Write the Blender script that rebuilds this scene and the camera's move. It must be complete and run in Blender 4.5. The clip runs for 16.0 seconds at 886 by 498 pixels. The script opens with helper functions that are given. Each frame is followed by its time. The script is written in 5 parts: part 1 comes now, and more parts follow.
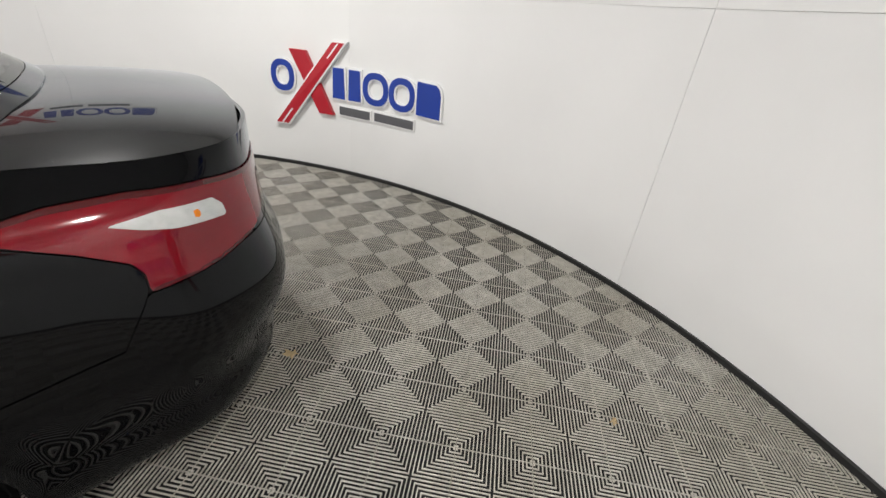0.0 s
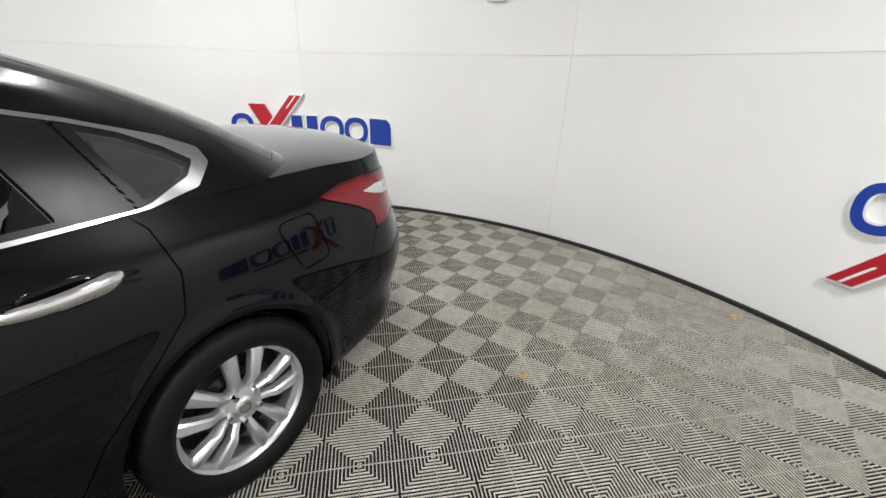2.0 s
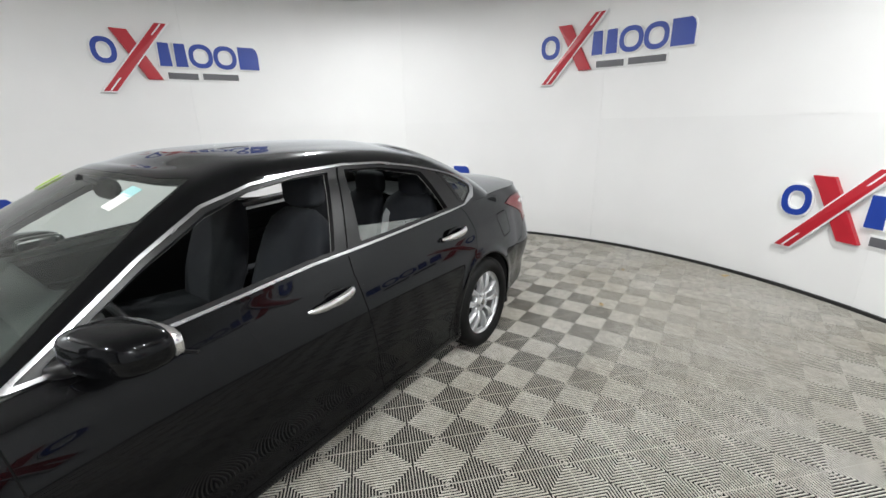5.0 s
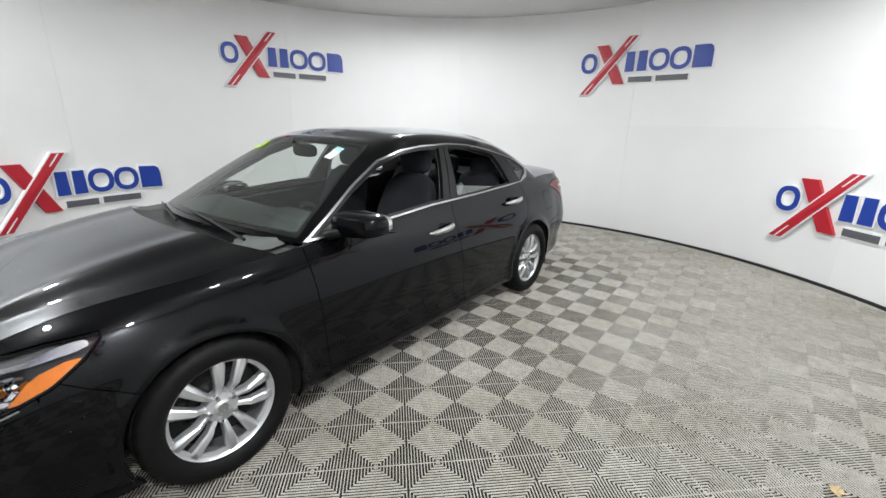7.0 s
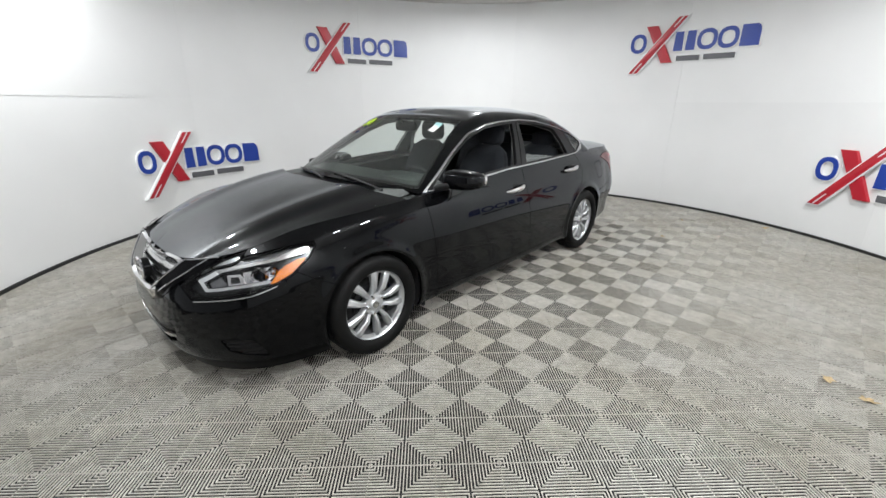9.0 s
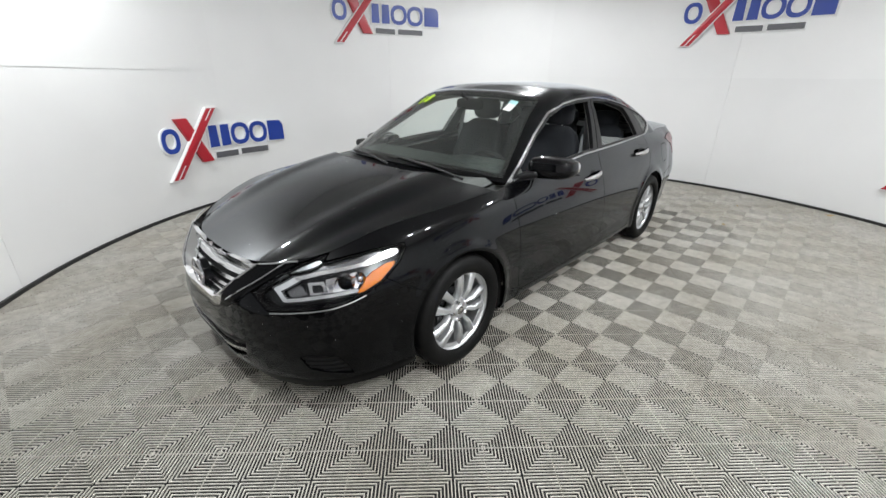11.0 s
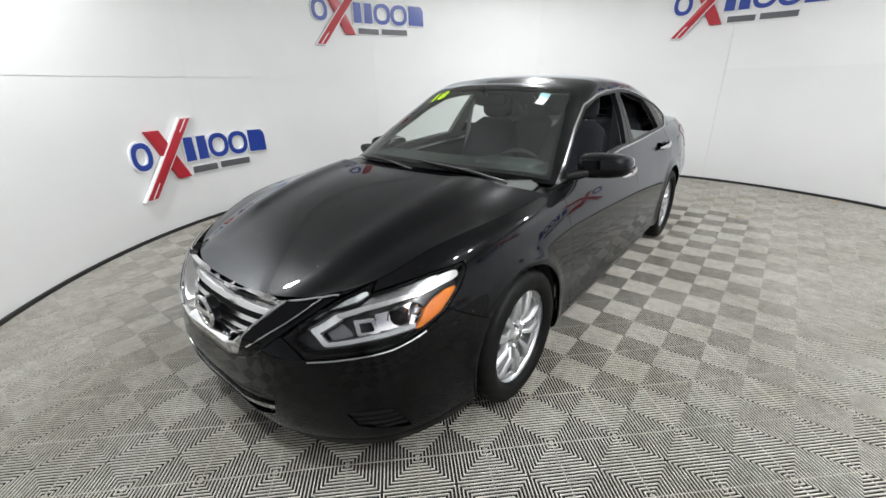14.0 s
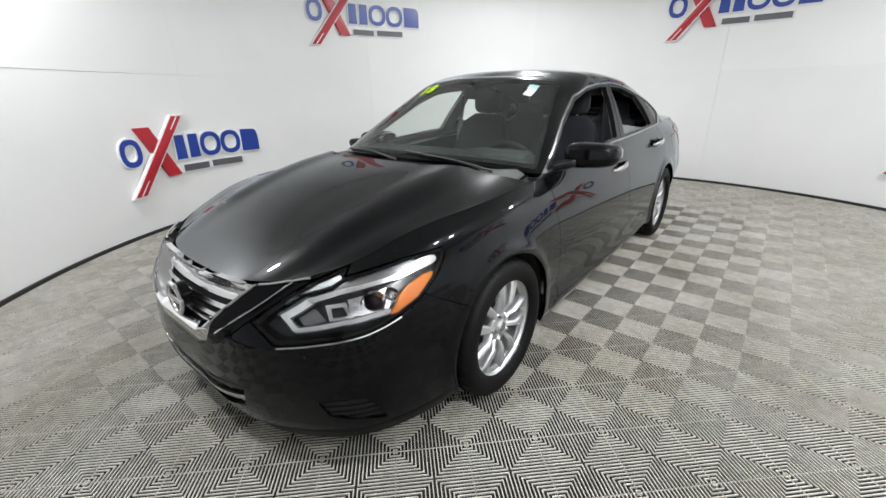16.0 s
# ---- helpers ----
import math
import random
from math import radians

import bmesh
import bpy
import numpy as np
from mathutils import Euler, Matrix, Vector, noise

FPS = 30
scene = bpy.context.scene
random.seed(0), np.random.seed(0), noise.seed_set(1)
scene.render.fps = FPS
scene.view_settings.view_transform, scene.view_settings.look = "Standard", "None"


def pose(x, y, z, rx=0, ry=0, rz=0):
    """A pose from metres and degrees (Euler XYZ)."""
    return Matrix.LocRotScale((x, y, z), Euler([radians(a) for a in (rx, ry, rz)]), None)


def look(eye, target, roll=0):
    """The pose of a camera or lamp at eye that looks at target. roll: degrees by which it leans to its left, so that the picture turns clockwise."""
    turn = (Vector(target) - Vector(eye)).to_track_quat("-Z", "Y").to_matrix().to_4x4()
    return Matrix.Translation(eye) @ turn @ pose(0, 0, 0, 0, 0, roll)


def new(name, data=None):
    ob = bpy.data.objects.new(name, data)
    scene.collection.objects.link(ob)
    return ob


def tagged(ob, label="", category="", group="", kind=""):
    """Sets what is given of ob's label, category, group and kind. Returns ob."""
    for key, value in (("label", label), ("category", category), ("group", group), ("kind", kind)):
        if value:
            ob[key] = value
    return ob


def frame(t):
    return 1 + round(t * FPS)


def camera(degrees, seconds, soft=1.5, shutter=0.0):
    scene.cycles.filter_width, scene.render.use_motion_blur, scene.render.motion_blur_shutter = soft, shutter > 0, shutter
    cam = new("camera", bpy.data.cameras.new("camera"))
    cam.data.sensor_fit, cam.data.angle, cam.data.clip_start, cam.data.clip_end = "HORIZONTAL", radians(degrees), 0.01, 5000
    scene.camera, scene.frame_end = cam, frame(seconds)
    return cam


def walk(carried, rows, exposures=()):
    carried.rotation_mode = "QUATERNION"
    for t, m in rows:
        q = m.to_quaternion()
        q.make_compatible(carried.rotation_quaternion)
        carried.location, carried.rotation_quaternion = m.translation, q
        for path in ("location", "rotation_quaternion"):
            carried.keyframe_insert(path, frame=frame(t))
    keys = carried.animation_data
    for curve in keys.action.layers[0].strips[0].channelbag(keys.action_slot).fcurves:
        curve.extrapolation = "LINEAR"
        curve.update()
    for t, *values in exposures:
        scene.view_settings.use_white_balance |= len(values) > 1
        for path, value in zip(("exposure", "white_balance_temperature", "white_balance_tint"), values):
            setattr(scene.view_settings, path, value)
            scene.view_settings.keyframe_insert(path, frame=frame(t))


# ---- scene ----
cam = camera(94.3, 16.0)
PATH = [
    (0, (-2.117, 1.816, 1.366), (-3.218, 0.453, 0.402), 6.2),
    (0.5, (-1.827, 1.994, 1.363), (-3.082, 0.711, 0.479), 3.1),
    (1.5, (-1.18, 1.976, 1.342), (-2.621, 0.841, 0.546), 2.4),
    (2, (-0.878, 2.004, 1.38), (-2.397, 0.968, 0.593), 1.7),
    (2.5, (-0.558, 2.048, 1.457), (-2.107, 0.969, 0.797), 0.7),
    (3, (-0.195, 1.973, 1.489), (-1.819, 0.97, 0.891), 0.9),
    (3.5, (0.128, 1.98, 1.498), (-1.51, 1.041, 0.838), 1.3),
    (4, (0.451, 2.096, 1.537), (-1.12, 1.088, 0.817), -0.9),
    (4.2, (0.559, 2.113, 1.557), (-1.011, 1.058, 0.905), -1.4),
    (6.3, (1.55, 2.349, 1.531), (-0.002, 1.224, 0.963), -1.0),
    (6.5, (1.652, 2.382, 1.525), (0.119, 1.231, 0.954), -0.4),
    (7, (1.979, 2.496, 1.497), (0.474, 1.315, 0.916), 1.2),
    (7.5, (2.188, 2.634, 1.512), (0.726, 1.412, 0.904), 3.4),
    (8, (2.392, 2.809, 1.52), (0.972, 1.537, 0.912), 4.3),
    (8.5, (2.554, 2.803, 1.512), (1.161, 1.502, 0.908), 2.1),
    (9, (2.767, 2.713, 1.491), (1.388, 1.427, 0.824), 0.4),
    (9.2, (2.839, 2.693, 1.518), (1.497, 1.39, 0.81), -0.7),
    (11.3, (2.877, 2.03, 1.475), (1.526, 0.772, 0.704), 0.7),
    (11.5, (2.881, 1.982, 1.433), (1.523, 0.725, 0.674), 0.1),
    (12, (2.799, 1.818, 1.424), (1.447, 0.562, 0.653), -0.5),
    (12.5, (2.748, 1.723, 1.435), (1.398, 0.467, 0.66), -0.2),
    (13, (2.815, 1.644, 1.453), (1.435, 0.421, 0.676), -0.9),
    (13.5, (2.862, 1.614, 1.439), (1.44, 0.431, 0.68), -1.2),
    (14, (2.864, 1.632, 1.42), (1.429, 0.457, 0.673), -1.2),
    (14.5, (2.832, 1.65, 1.391), (1.384, 0.477, 0.664), -1.3),
    (15, (2.808, 1.669, 1.37), (1.363, 0.482, 0.66), -0.9),
    (15.5, (2.806, 1.681, 1.346), (1.362, 0.49, 0.643), -0.9),
    (16, (2.801, 1.683, 1.322), (1.355, 0.5, 0.607), -1.0),
]
walk(cam, [(t, look(eye, target, roll)) for t, eye, target, roll in PATH],
     exposures=[(0, -0.08, 6740, 12), (2.5, -0.03, 6560, 11), (4.2, 0.0, 6480, 10), (7.0, -0.01, 6340, 10), (9.0, -0.06, 6340, 10), (11.5, -0.04, 6360, 10), (16.0, -0.02, 6360, 10)])

# ---- world, lights ----
CX, CY, RW, HW = -0.27, 0.5, 4.12, 3.07          # round studio: centre, radius, wall height
PITCH = 0.2833                                   # floor tile

world = bpy.data.worlds.new("world")
scene.world = world
world.use_nodes = True
world.node_tree.nodes["Background"].inputs[0].default_value = (0.9, 0.95, 1.0, 1)
world.node_tree.nodes["Background"].inputs[1].default_value = 0.02


def area_lamp(x, y, z, sx, sy, watts, colour=(0.985, 1.0, 0.99)):
    d = bpy.data.lights.new("ceiling_lamp", "AREA")
    d.shape, d.size, d.size_y, d.energy, d.color = "RECTANGLE", sx, sy, watts, colour
    ob = new("ceiling_lamp_light", d)
    ob.location = (x, y, z)
    return ob


# unseen lamps: glints and lit ribs suggest the first four, the rest are fill
LAMPS = [(1.0, 2.3, 3.0, 31), (0.4, 2.5, 3.0, 31), (2.35, -2.15, 3.0, 56), (2.2, 3.4, 3.0, 80), (-2.0, -0.9, 3.0, 72), (-2.0, 3.0, 3.0, 66), (3.0, 0.3, 3.0, 56)]
for lx, ly, lz, lw in LAMPS:
    area_lamp(lx, ly, lz - 0.03, 0.17, 0.17, lw).data.shape = "DISK"
# weak fill lamp added in an assumed entrance, out of view ahead of the car
entrance_fill = area_lamp(CX + RW + 0.1, CY, 1.5, 2.9, 2.6, 8)
entrance_fill.rotation_euler = (0, radians(90), 0)


# ---- materials ----
def node_mat(name):
    m = bpy.data.materials.new(name)
    m.use_nodes = True
    return m, m.node_tree.nodes, m.node_tree.links, m.node_tree.nodes["Principled BSDF"]


def plain(name, colour, rough=0.5, metal=0.0, coat=0.0, vary=0.12, scale=9.0, bump=0.0, bump_scale=300.0, **more):
    """A material with slow colour variation, roughness variation and a fine bump."""
    m, n, l, p = node_mat(name)
    tex, geo = n.new("ShaderNodeTexNoise"), n.new("ShaderNodeTexCoord")
    tex.inputs["Scale"].default_value, tex.inputs["Detail"].default_value = scale, 6
    l.new(geo.outputs["Object"], tex.inputs["Vector"])
    mix = n.new("ShaderNodeMix")
    mix.data_type = "RGBA"
    mix.inputs[6].default_value = (*[c * (1 - vary) for c in colour], 1)
    mix.inputs[7].default_value = (*[min(1, c * (1 + vary)) for c in colour], 1)
    l.new(tex.outputs["Fac"], mix.inputs[0])
    l.new(mix.outputs[2], p.inputs["Base Color"])
    rr = n.new("ShaderNodeMapRange")
    rr.inputs[3].default_value, rr.inputs[4].default_value = rough * 0.8, min(1, rough * 1.2)
    l.new(tex.outputs["Fac"], rr.inputs[0])
    l.new(rr.outputs[0], p.inputs["Roughness"])
    p.inputs["Metallic"].default_value = metal
    p.inputs["Coat Weight"].default_value = coat
    p.inputs["Coat Roughness"].default_value = 0.03
    for k, v in more.items():
        p.inputs[k.replace("_", " ")].default_value = v
    if bump:
        b, t2 = n.new("ShaderNodeBump"), n.new("ShaderNodeTexNoise")
        t2.inputs["Scale"].default_value = bump_scale
        l.new(geo.outputs["Object"], t2.inputs["Vector"])
        l.new(t2.outputs["Fac"], b.inputs["Height"])
        b.inputs["Strength"].default_value, b.inputs["Distance"].default_value = bump, 0.002
        l.new(b.outputs[0], p.inputs["Normal"])
    return m


def paint_material():
    """Black clear-coated paint with dust specks and small water drops."""
    m, n, l, p = node_mat("black_paint")
    geo = n.new("ShaderNodeTexCoord")
    p.inputs["Roughness"].default_value = 0.28
    p.inputs["Specular IOR Level"].default_value = 0.035
    # clear coat: a mirror gloss that grows towards grazing angles
    coat, fres, scale, mixs = (n.new(k) for k in ("ShaderNodeBsdfGlossy", "ShaderNodeFresnel", "ShaderNodeMath", "ShaderNodeMixShader"))
    coat.inputs["Color"].default_value = (0.93, 0.96, 1.0, 1)
    coat.inputs["Roughness"].default_value = 0.008
    fres.inputs[0].default_value = 1.5
    scale.operation, scale.use_clamp = "MULTIPLY_ADD", True
    scale.inputs[1].default_value, scale.inputs[2].default_value = 1.10, -0.029
    l.new(fres.outputs[0], scale.inputs[0]), l.new(scale.outputs[0], mixs.inputs[0])
    l.new(p.outputs[0], mixs.inputs[1]), l.new(coat.outputs[0], mixs.inputs[2])
    l.new(mixs.outputs[0], n["Material Output"].inputs[0])
    drops, thin = n.new("ShaderNodeTexVoronoi"), n.new("ShaderNodeTexNoise")
    drops.inputs["Scale"].default_value, thin.inputs["Scale"].default_value = 150, 3.2
    for t in (drops, thin):
        l.new(geo.outputs["Object"], t.inputs["Vector"])
    near = n.new("ShaderNodeMapRange")
    near.inputs[1].default_value, near.inputs[2].default_value = 0.0, 0.22
    near.inputs[3].default_value, near.inputs[4].default_value = 1.0, 0.0
    l.new(drops.outputs["Distance"], near.inputs[0])
    sep = n.new("ShaderNodeSeparateColor")
    l.new(drops.outputs["Color"], sep.inputs[0])
    pick = n.new("ShaderNodeMath")
    pick.operation = "GREATER_THAN"
    pick.inputs[1].default_value = 0.66
    l.new(sep.outputs[0], pick.inputs[0])
    patch = n.new("ShaderNodeMapRange")
    patch.inputs[1].default_value, patch.inputs[2].default_value = 0.5, 0.68
    up, sepn, addn = n.new("ShaderNodeNewGeometry"), n.new("ShaderNodeSeparateXYZ"), n.new("ShaderNodeMath")
    l.new(up.outputs["True Normal"], sepn.inputs[0])
    flat = n.new("ShaderNodeMapRange")                 # more drops lie on surfaces that face up
    flat.inputs[1].default_value, flat.inputs[2].default_value = 0.75, 0.98
    flat.inputs[3].default_value, flat.inputs[4].default_value = 0.0, 0.14
    l.new(sepn.outputs[2], flat.inputs[0])
    addn.operation = "ADD"
    l.new(thin.outputs["Fac"], addn.inputs[0]), l.new(flat.outputs[0], addn.inputs[1])
    l.new(addn.outputs[0], patch.inputs[0])
    a, b = n.new("ShaderNodeMath"), n.new("ShaderNodeMath")
    a.operation = b.operation = "MULTIPLY"
    l.new(near.outputs[0], a.inputs[0]), l.new(pick.outputs[0], a.inputs[1])
    l.new(a.outputs[0], b.inputs[0]), l.new(patch.outputs[0], b.inputs[1])
    bump = n.new("ShaderNodeBump")
    bump.inputs["Strength"].default_value, bump.inputs["Distance"].default_value = 0.9, 0.003
    l.new(b.outputs[0], bump.inputs["Height"])
    l.new(bump.outputs[0], coat.inputs["Normal"])
    dust_haze = n.new("ShaderNodeTexNoise")
    dust_haze.inputs["Scale"].default_value, dust_haze.inputs["Detail"].default_value = 14, 8
    l.new(geo.outputs["Object"], dust_haze.inputs["Vector"])
    mix = n.new("ShaderNodeMix")
    mix.data_type = "RGBA"
    mix.inputs[6].default_value, mix.inputs[7].default_value = (0.0004, 0.0004, 0.0006, 1), (0.0016, 0.0016, 0.002, 1)
    l.new(dust_haze.outputs["Fac"], mix.inputs[0])
    l.new(mix.outputs[2], p.inputs["Base Color"])
    return m


def glass_material(name, tint, rough=0.0, ior=1.5, dust_haze=0.0):
    """Thin clear sheet: mostly see-through, with a mirror gloss by Fresnel."""
    m, n, l, p = node_mat(name)
    n.remove(p)
    out = n["Material Output"]
    clear, gloss, fres, mix = (n.new(k) for k in ("ShaderNodeBsdfTransparent", "ShaderNodeBsdfGlossy", "ShaderNodeFresnel", "ShaderNodeMixShader"))
    clear.inputs[0].default_value = (*tint, 1)
    gloss.inputs["Roughness"].default_value = rough
    fres.inputs[0].default_value = ior
    l.new(fres.outputs[0], mix.inputs[0]), l.new(clear.outputs[0], mix.inputs[1]), l.new(gloss.outputs[0], mix.inputs[2])
    last = mix
    if dust_haze:                                  # pale film: dust, plus the haze of reflections put in as colour
        film, film_mix, spread, rng = (n.new(k) for k in ("ShaderNodeBsdfDiffuse", "ShaderNodeMixShader", "ShaderNodeTexNoise", "ShaderNodeMapRange"))
        film.inputs[0].default_value = (0.62, 0.68, 0.66, 1)
        spread.inputs["Scale"].default_value, spread.inputs["Detail"].default_value = 2.5, 5
        rng.inputs[3].default_value, rng.inputs[4].default_value = dust_haze * 0.6, dust_haze * 1.4
        l.new(spread.outputs["Fac"], rng.inputs[0]), l.new(rng.outputs[0], film_mix.inputs[0])
        l.new(mix.outputs[0], film_mix.inputs[1]), l.new(film.outputs[0], film_mix.inputs[2])
        last = film_mix
    l.new(last.outputs[0], out.inputs[0])
    return m


def floor_material():
    """Grey ribbed plastic, dusty, with scuffs and dried dirt."""
    m, n, l, p = node_mat("grey_floor_plastic")
    geo = n.new("ShaderNodeNewGeometry")
    big, small = n.new("ShaderNodeTexNoise"), n.new("ShaderNodeTexNoise")
    big.inputs["Scale"].default_value, big.inputs["Detail"].default_value = 1.3, 5
    small.inputs["Scale"].default_value, small.inputs["Detail"].default_value = 17, 9
    small.inputs["Distortion"].default_value = 0.5
    small.inputs["Roughness"].default_value = 0.7
    for t in (big, small):
        l.new(geo.outputs["Position"], t.inputs["Vector"])
    ramp = n.new("ShaderNodeValToRGB")
    ramp.color_ramp.elements[0].position, ramp.color_ramp.elements[1].position = 0.3, 0.72
    ramp.color_ramp.elements[0].color, ramp.color_ramp.elements[1].color = (0.38, 0.366, 0.331, 1), (0.63, 0.612, 0.565, 1)
    mix = n.new("ShaderNodeMix")
    mix.data_type, mix.blend_type = "RGBA", "MULTIPLY"
    mix.inputs[0].default_value = 0.62
    l.new(small.outputs["Fac"], ramp.inputs[0])
    l.new(ramp.outputs[0], mix.inputs[6])
    ramp2 = n.new("ShaderNodeValToRGB")
    ramp2.color_ramp.elements[0].position, ramp2.color_ramp.elements[1].position = 0.3, 0.7
    ramp2.color_ramp.elements[0].color, ramp2.color_ramp.elements[1].color = (0.66, 0.62, 0.54, 1), (1, 1, 1, 1)
    l.new(big.outputs["Fac"], ramp2.inputs[0])
    l.new(ramp2.outputs[0], mix.inputs[7])
    l.new(mix.outputs[2], p.inputs["Base Color"])
    p.inputs["Roughness"].default_value = 0.6
    p.inputs["Specular IOR Level"].default_value = 0.2
    return m


def wall_material():
    """White matt vinyl on panels, faintly cloudy, with scuffs."""
    m, n, l, p = node_mat("white_wall_vinyl")
    geo = n.new("ShaderNodeNewGeometry")
    a, b = n.new("ShaderNodeTexNoise"), n.new("ShaderNodeTexNoise")
    a.inputs["Scale"].default_value, a.inputs["Detail"].default_value = 0.9, 4
    b.inputs["Scale"].default_value, b.inputs["Detail"].default_value = 40, 6
    for t in (a, b):
        l.new(geo.outputs["Position"], t.inputs["Vector"])
    ramp = n.new("ShaderNodeValToRGB")
    ramp.color_ramp.elements[0].position, ramp.color_ramp.elements[1].position = 0.25, 0.75
    ramp.color_ramp.elements[0].color, ramp.color_ramp.elements[1].color = (0.77, 0.77, 0.765, 1), (0.83, 0.83, 0.825, 1)
    l.new(a.outputs["Fac"], ramp.inputs[0])
    info, tone, mul = n.new("ShaderNodeObjectInfo"), n.new("ShaderNodeMapRange"), n.new("ShaderNodeMix")
    tone.inputs[3].default_value, tone.inputs[4].default_value = 0.955, 1.0
    l.new(info.outputs["Random"], tone.inputs[0])
    mul.data_type, mul.blend_type = "RGBA", "MULTIPLY"
    mul.inputs[0].default_value = 1.0
    l.new(ramp.outputs[0], mul.inputs[6])
    l.new(tone.outputs[0], mul.inputs[7])
    l.new(mul.outputs[2], p.inputs["Base Color"])
    p.inputs["Roughness"].default_value = 0.42
    bump = n.new("ShaderNodeBump")
    bump.inputs["Strength"].default_value, bump.inputs["Distance"].default_value = 0.06, 0.003
    l.new(b.outputs["Fac"], bump.inputs["Height"])
    l.new(bump.outputs[0], p.inputs["Normal"])
    return m


PAINT = paint_material()
WALL, FLOOR = wall_material(), floor_material()
CEIL = plain("grey_ceiling", (0.74, 0.735, 0.72), 0.8, vary=0.05, scale=2)
BLACK = plain("black_plastic", (0.006, 0.006, 0.0065), 0.4, bump=0.2, Specular_IOR_Level=0.3)
LIP = plain("black_spoiler_plastic", (0.002, 0.002, 0.0022), 0.3, Specular_IOR_Level=0.10)
DASH = plain("grey_dashboard_plastic", (0.085, 0.092, 0.088), 0.75, bump=0.4, bump_scale=400)
GLOSSBLACK = plain("gloss_black", (0.002, 0.002, 0.0025), 0.1, Specular_IOR_Level=0.2)
RUBBER = plain("tyre_rubber", (0.0045, 0.0045, 0.0045), 0.55, Specular_IOR_Level=0.14, bump=0.3, bump_scale=120)
TRIM = plain("black_base_trim", (0.015, 0.015, 0.015), 0.6)
DARK = plain("dark_underside", (0.006, 0.006, 0.006), 0.9)
CHROME = plain("chrome", (0.72, 0.72, 0.73), 0.07, metal=1.0, vary=0.04)
SATIN = plain("satin_chrome", (0.62, 0.62, 0.62), 0.22, metal=1.0, vary=0.05)
SURROUND = plain("brushed_window_trim", (0.44, 0.44, 0.45), 0.26, metal=1.0, vary=0.08)
DARKCHROME = plain("dark_chrome", (0.22, 0.22, 0.23), 0.2, metal=1.0, vary=0.05)
SILVER = plain("silver_wheel_paint", (0.55, 0.56, 0.57), 0.32, metal=0.75, coat=0.3, vary=0.08)
REDLENS = plain("red_lamp_lens", (0.15, 0.0015, 0.007), 0.08, coat=0.5, vary=0.45, scale=7, Specular_IOR_Level=0.3)
CLEARLENS = plain("clear_lamp_lens", (0.50, 0.51, 0.52), 0.15, coat=1.0, vary=0.2, scale=40)
RIBLENS = plain("ribbed_lamp_lens", (0.46, 0.47, 0.46), 0.2, coat=0.4, vary=0.25, scale=40)
DARKRED = plain("dark_red_lens_edge", (0.055, 0.001, 0.003), 0.15, coat=0.3)
AMBER = plain("amber_reflector", (0.74, 0.20, 0.004), 0.25, vary=0.35, scale=45, bump=0.8, bump_scale=140)
LAMPBACK = plain("lamp_housing", (0.02, 0.02, 0.022), 0.2)
BEZEL = plain("grey_lamp_bezel_top", (0.30, 0.31, 0.32), 0.22, metal=0.6, vary=0.3, scale=60, bump=0.5, bump_scale=220)
LAMPGREY = plain("grey_lamp_bezel", (0.20, 0.20, 0.21), 0.25, metal=0.7, bump=0.3, bump_scale=160)
REFLECTOR = plain("bright_reflector", (0.80, 0.80, 0.81), 0.22, metal=1.0, vary=0.05)
FABRIC = plain("dark_seat_fabric", (0.010, 0.012, 0.016), 0.9, bump=0.5, bump_scale=500)
LEATHER = plain("dark_door_card", (0.02, 0.02, 0.022), 0.55, bump=0.3)
GREYTRIM = plain("grey_pillar_trim", (0.30, 0.30, 0.29), 0.8, bump=0.2)
BELT = plain("grey_seat_belt", (0.22, 0.23, 0.24), 0.7, bump=0.4, bump_scale=900)
BLUE = plain("blue_sign_face", (0.012, 0.045, 0.30), 0.35, vary=0.06)
RED = plain("red_sign_face", (0.42, 0.012, 0.025), 0.35, vary=0.06)
GREYSIGN = plain("grey_sign_face", (0.10, 0.10, 0.11), 0.4)
SIGNEDGE = plain("white_sign_edge", (0.8, 0.8, 0.8), 0.4, vary=0.02)
LEAF = plain("dry_leaf", (0.42, 0.32, 0.18), 0.8, vary=0.4, scale=40)
YELLOW = plain("yellow_green_marker", (0.55, 0.85, 0.02), 0.5, vary=0.05)
PAPER = plain("white_sticker", (0.75, 0.75, 0.73), 0.6, vary=0.03)
SIDESTICK = plain("pale_blue_sticker", (0.35, 0.62, 0.62), 0.5)
SCREENGLASS = glass_material("clear_glass", (0.80, 0.87, 0.83), ior=1.65, dust_haze=0.020)
SIDEGLASS = glass_material("side_glass", (0.6, 0.67, 0.65), ior=2.2, dust_haze=0.12)
DARKGLASS = glass_material("tinted_glass", (0.46, 0.50, 0.49), ior=1.9, dust_haze=0.03)
QUARTERGLASS = glass_material("dark_quarter_glass", (0.30, 0.33, 0.32), ior=1.5, dust_haze=0.02)
PILLAR = plain("satin_black_pillar", (0.006, 0.006, 0.0065), 0.33, Specular_IOR_Level=0.3, bump=0.1)
WATER = glass_material("water", (0.97, 0.98, 0.98), rough=0.05, ior=2.0)
COVER = glass_material("lamp_cover", (0.95, 0.95, 0.95), ior=1.3)


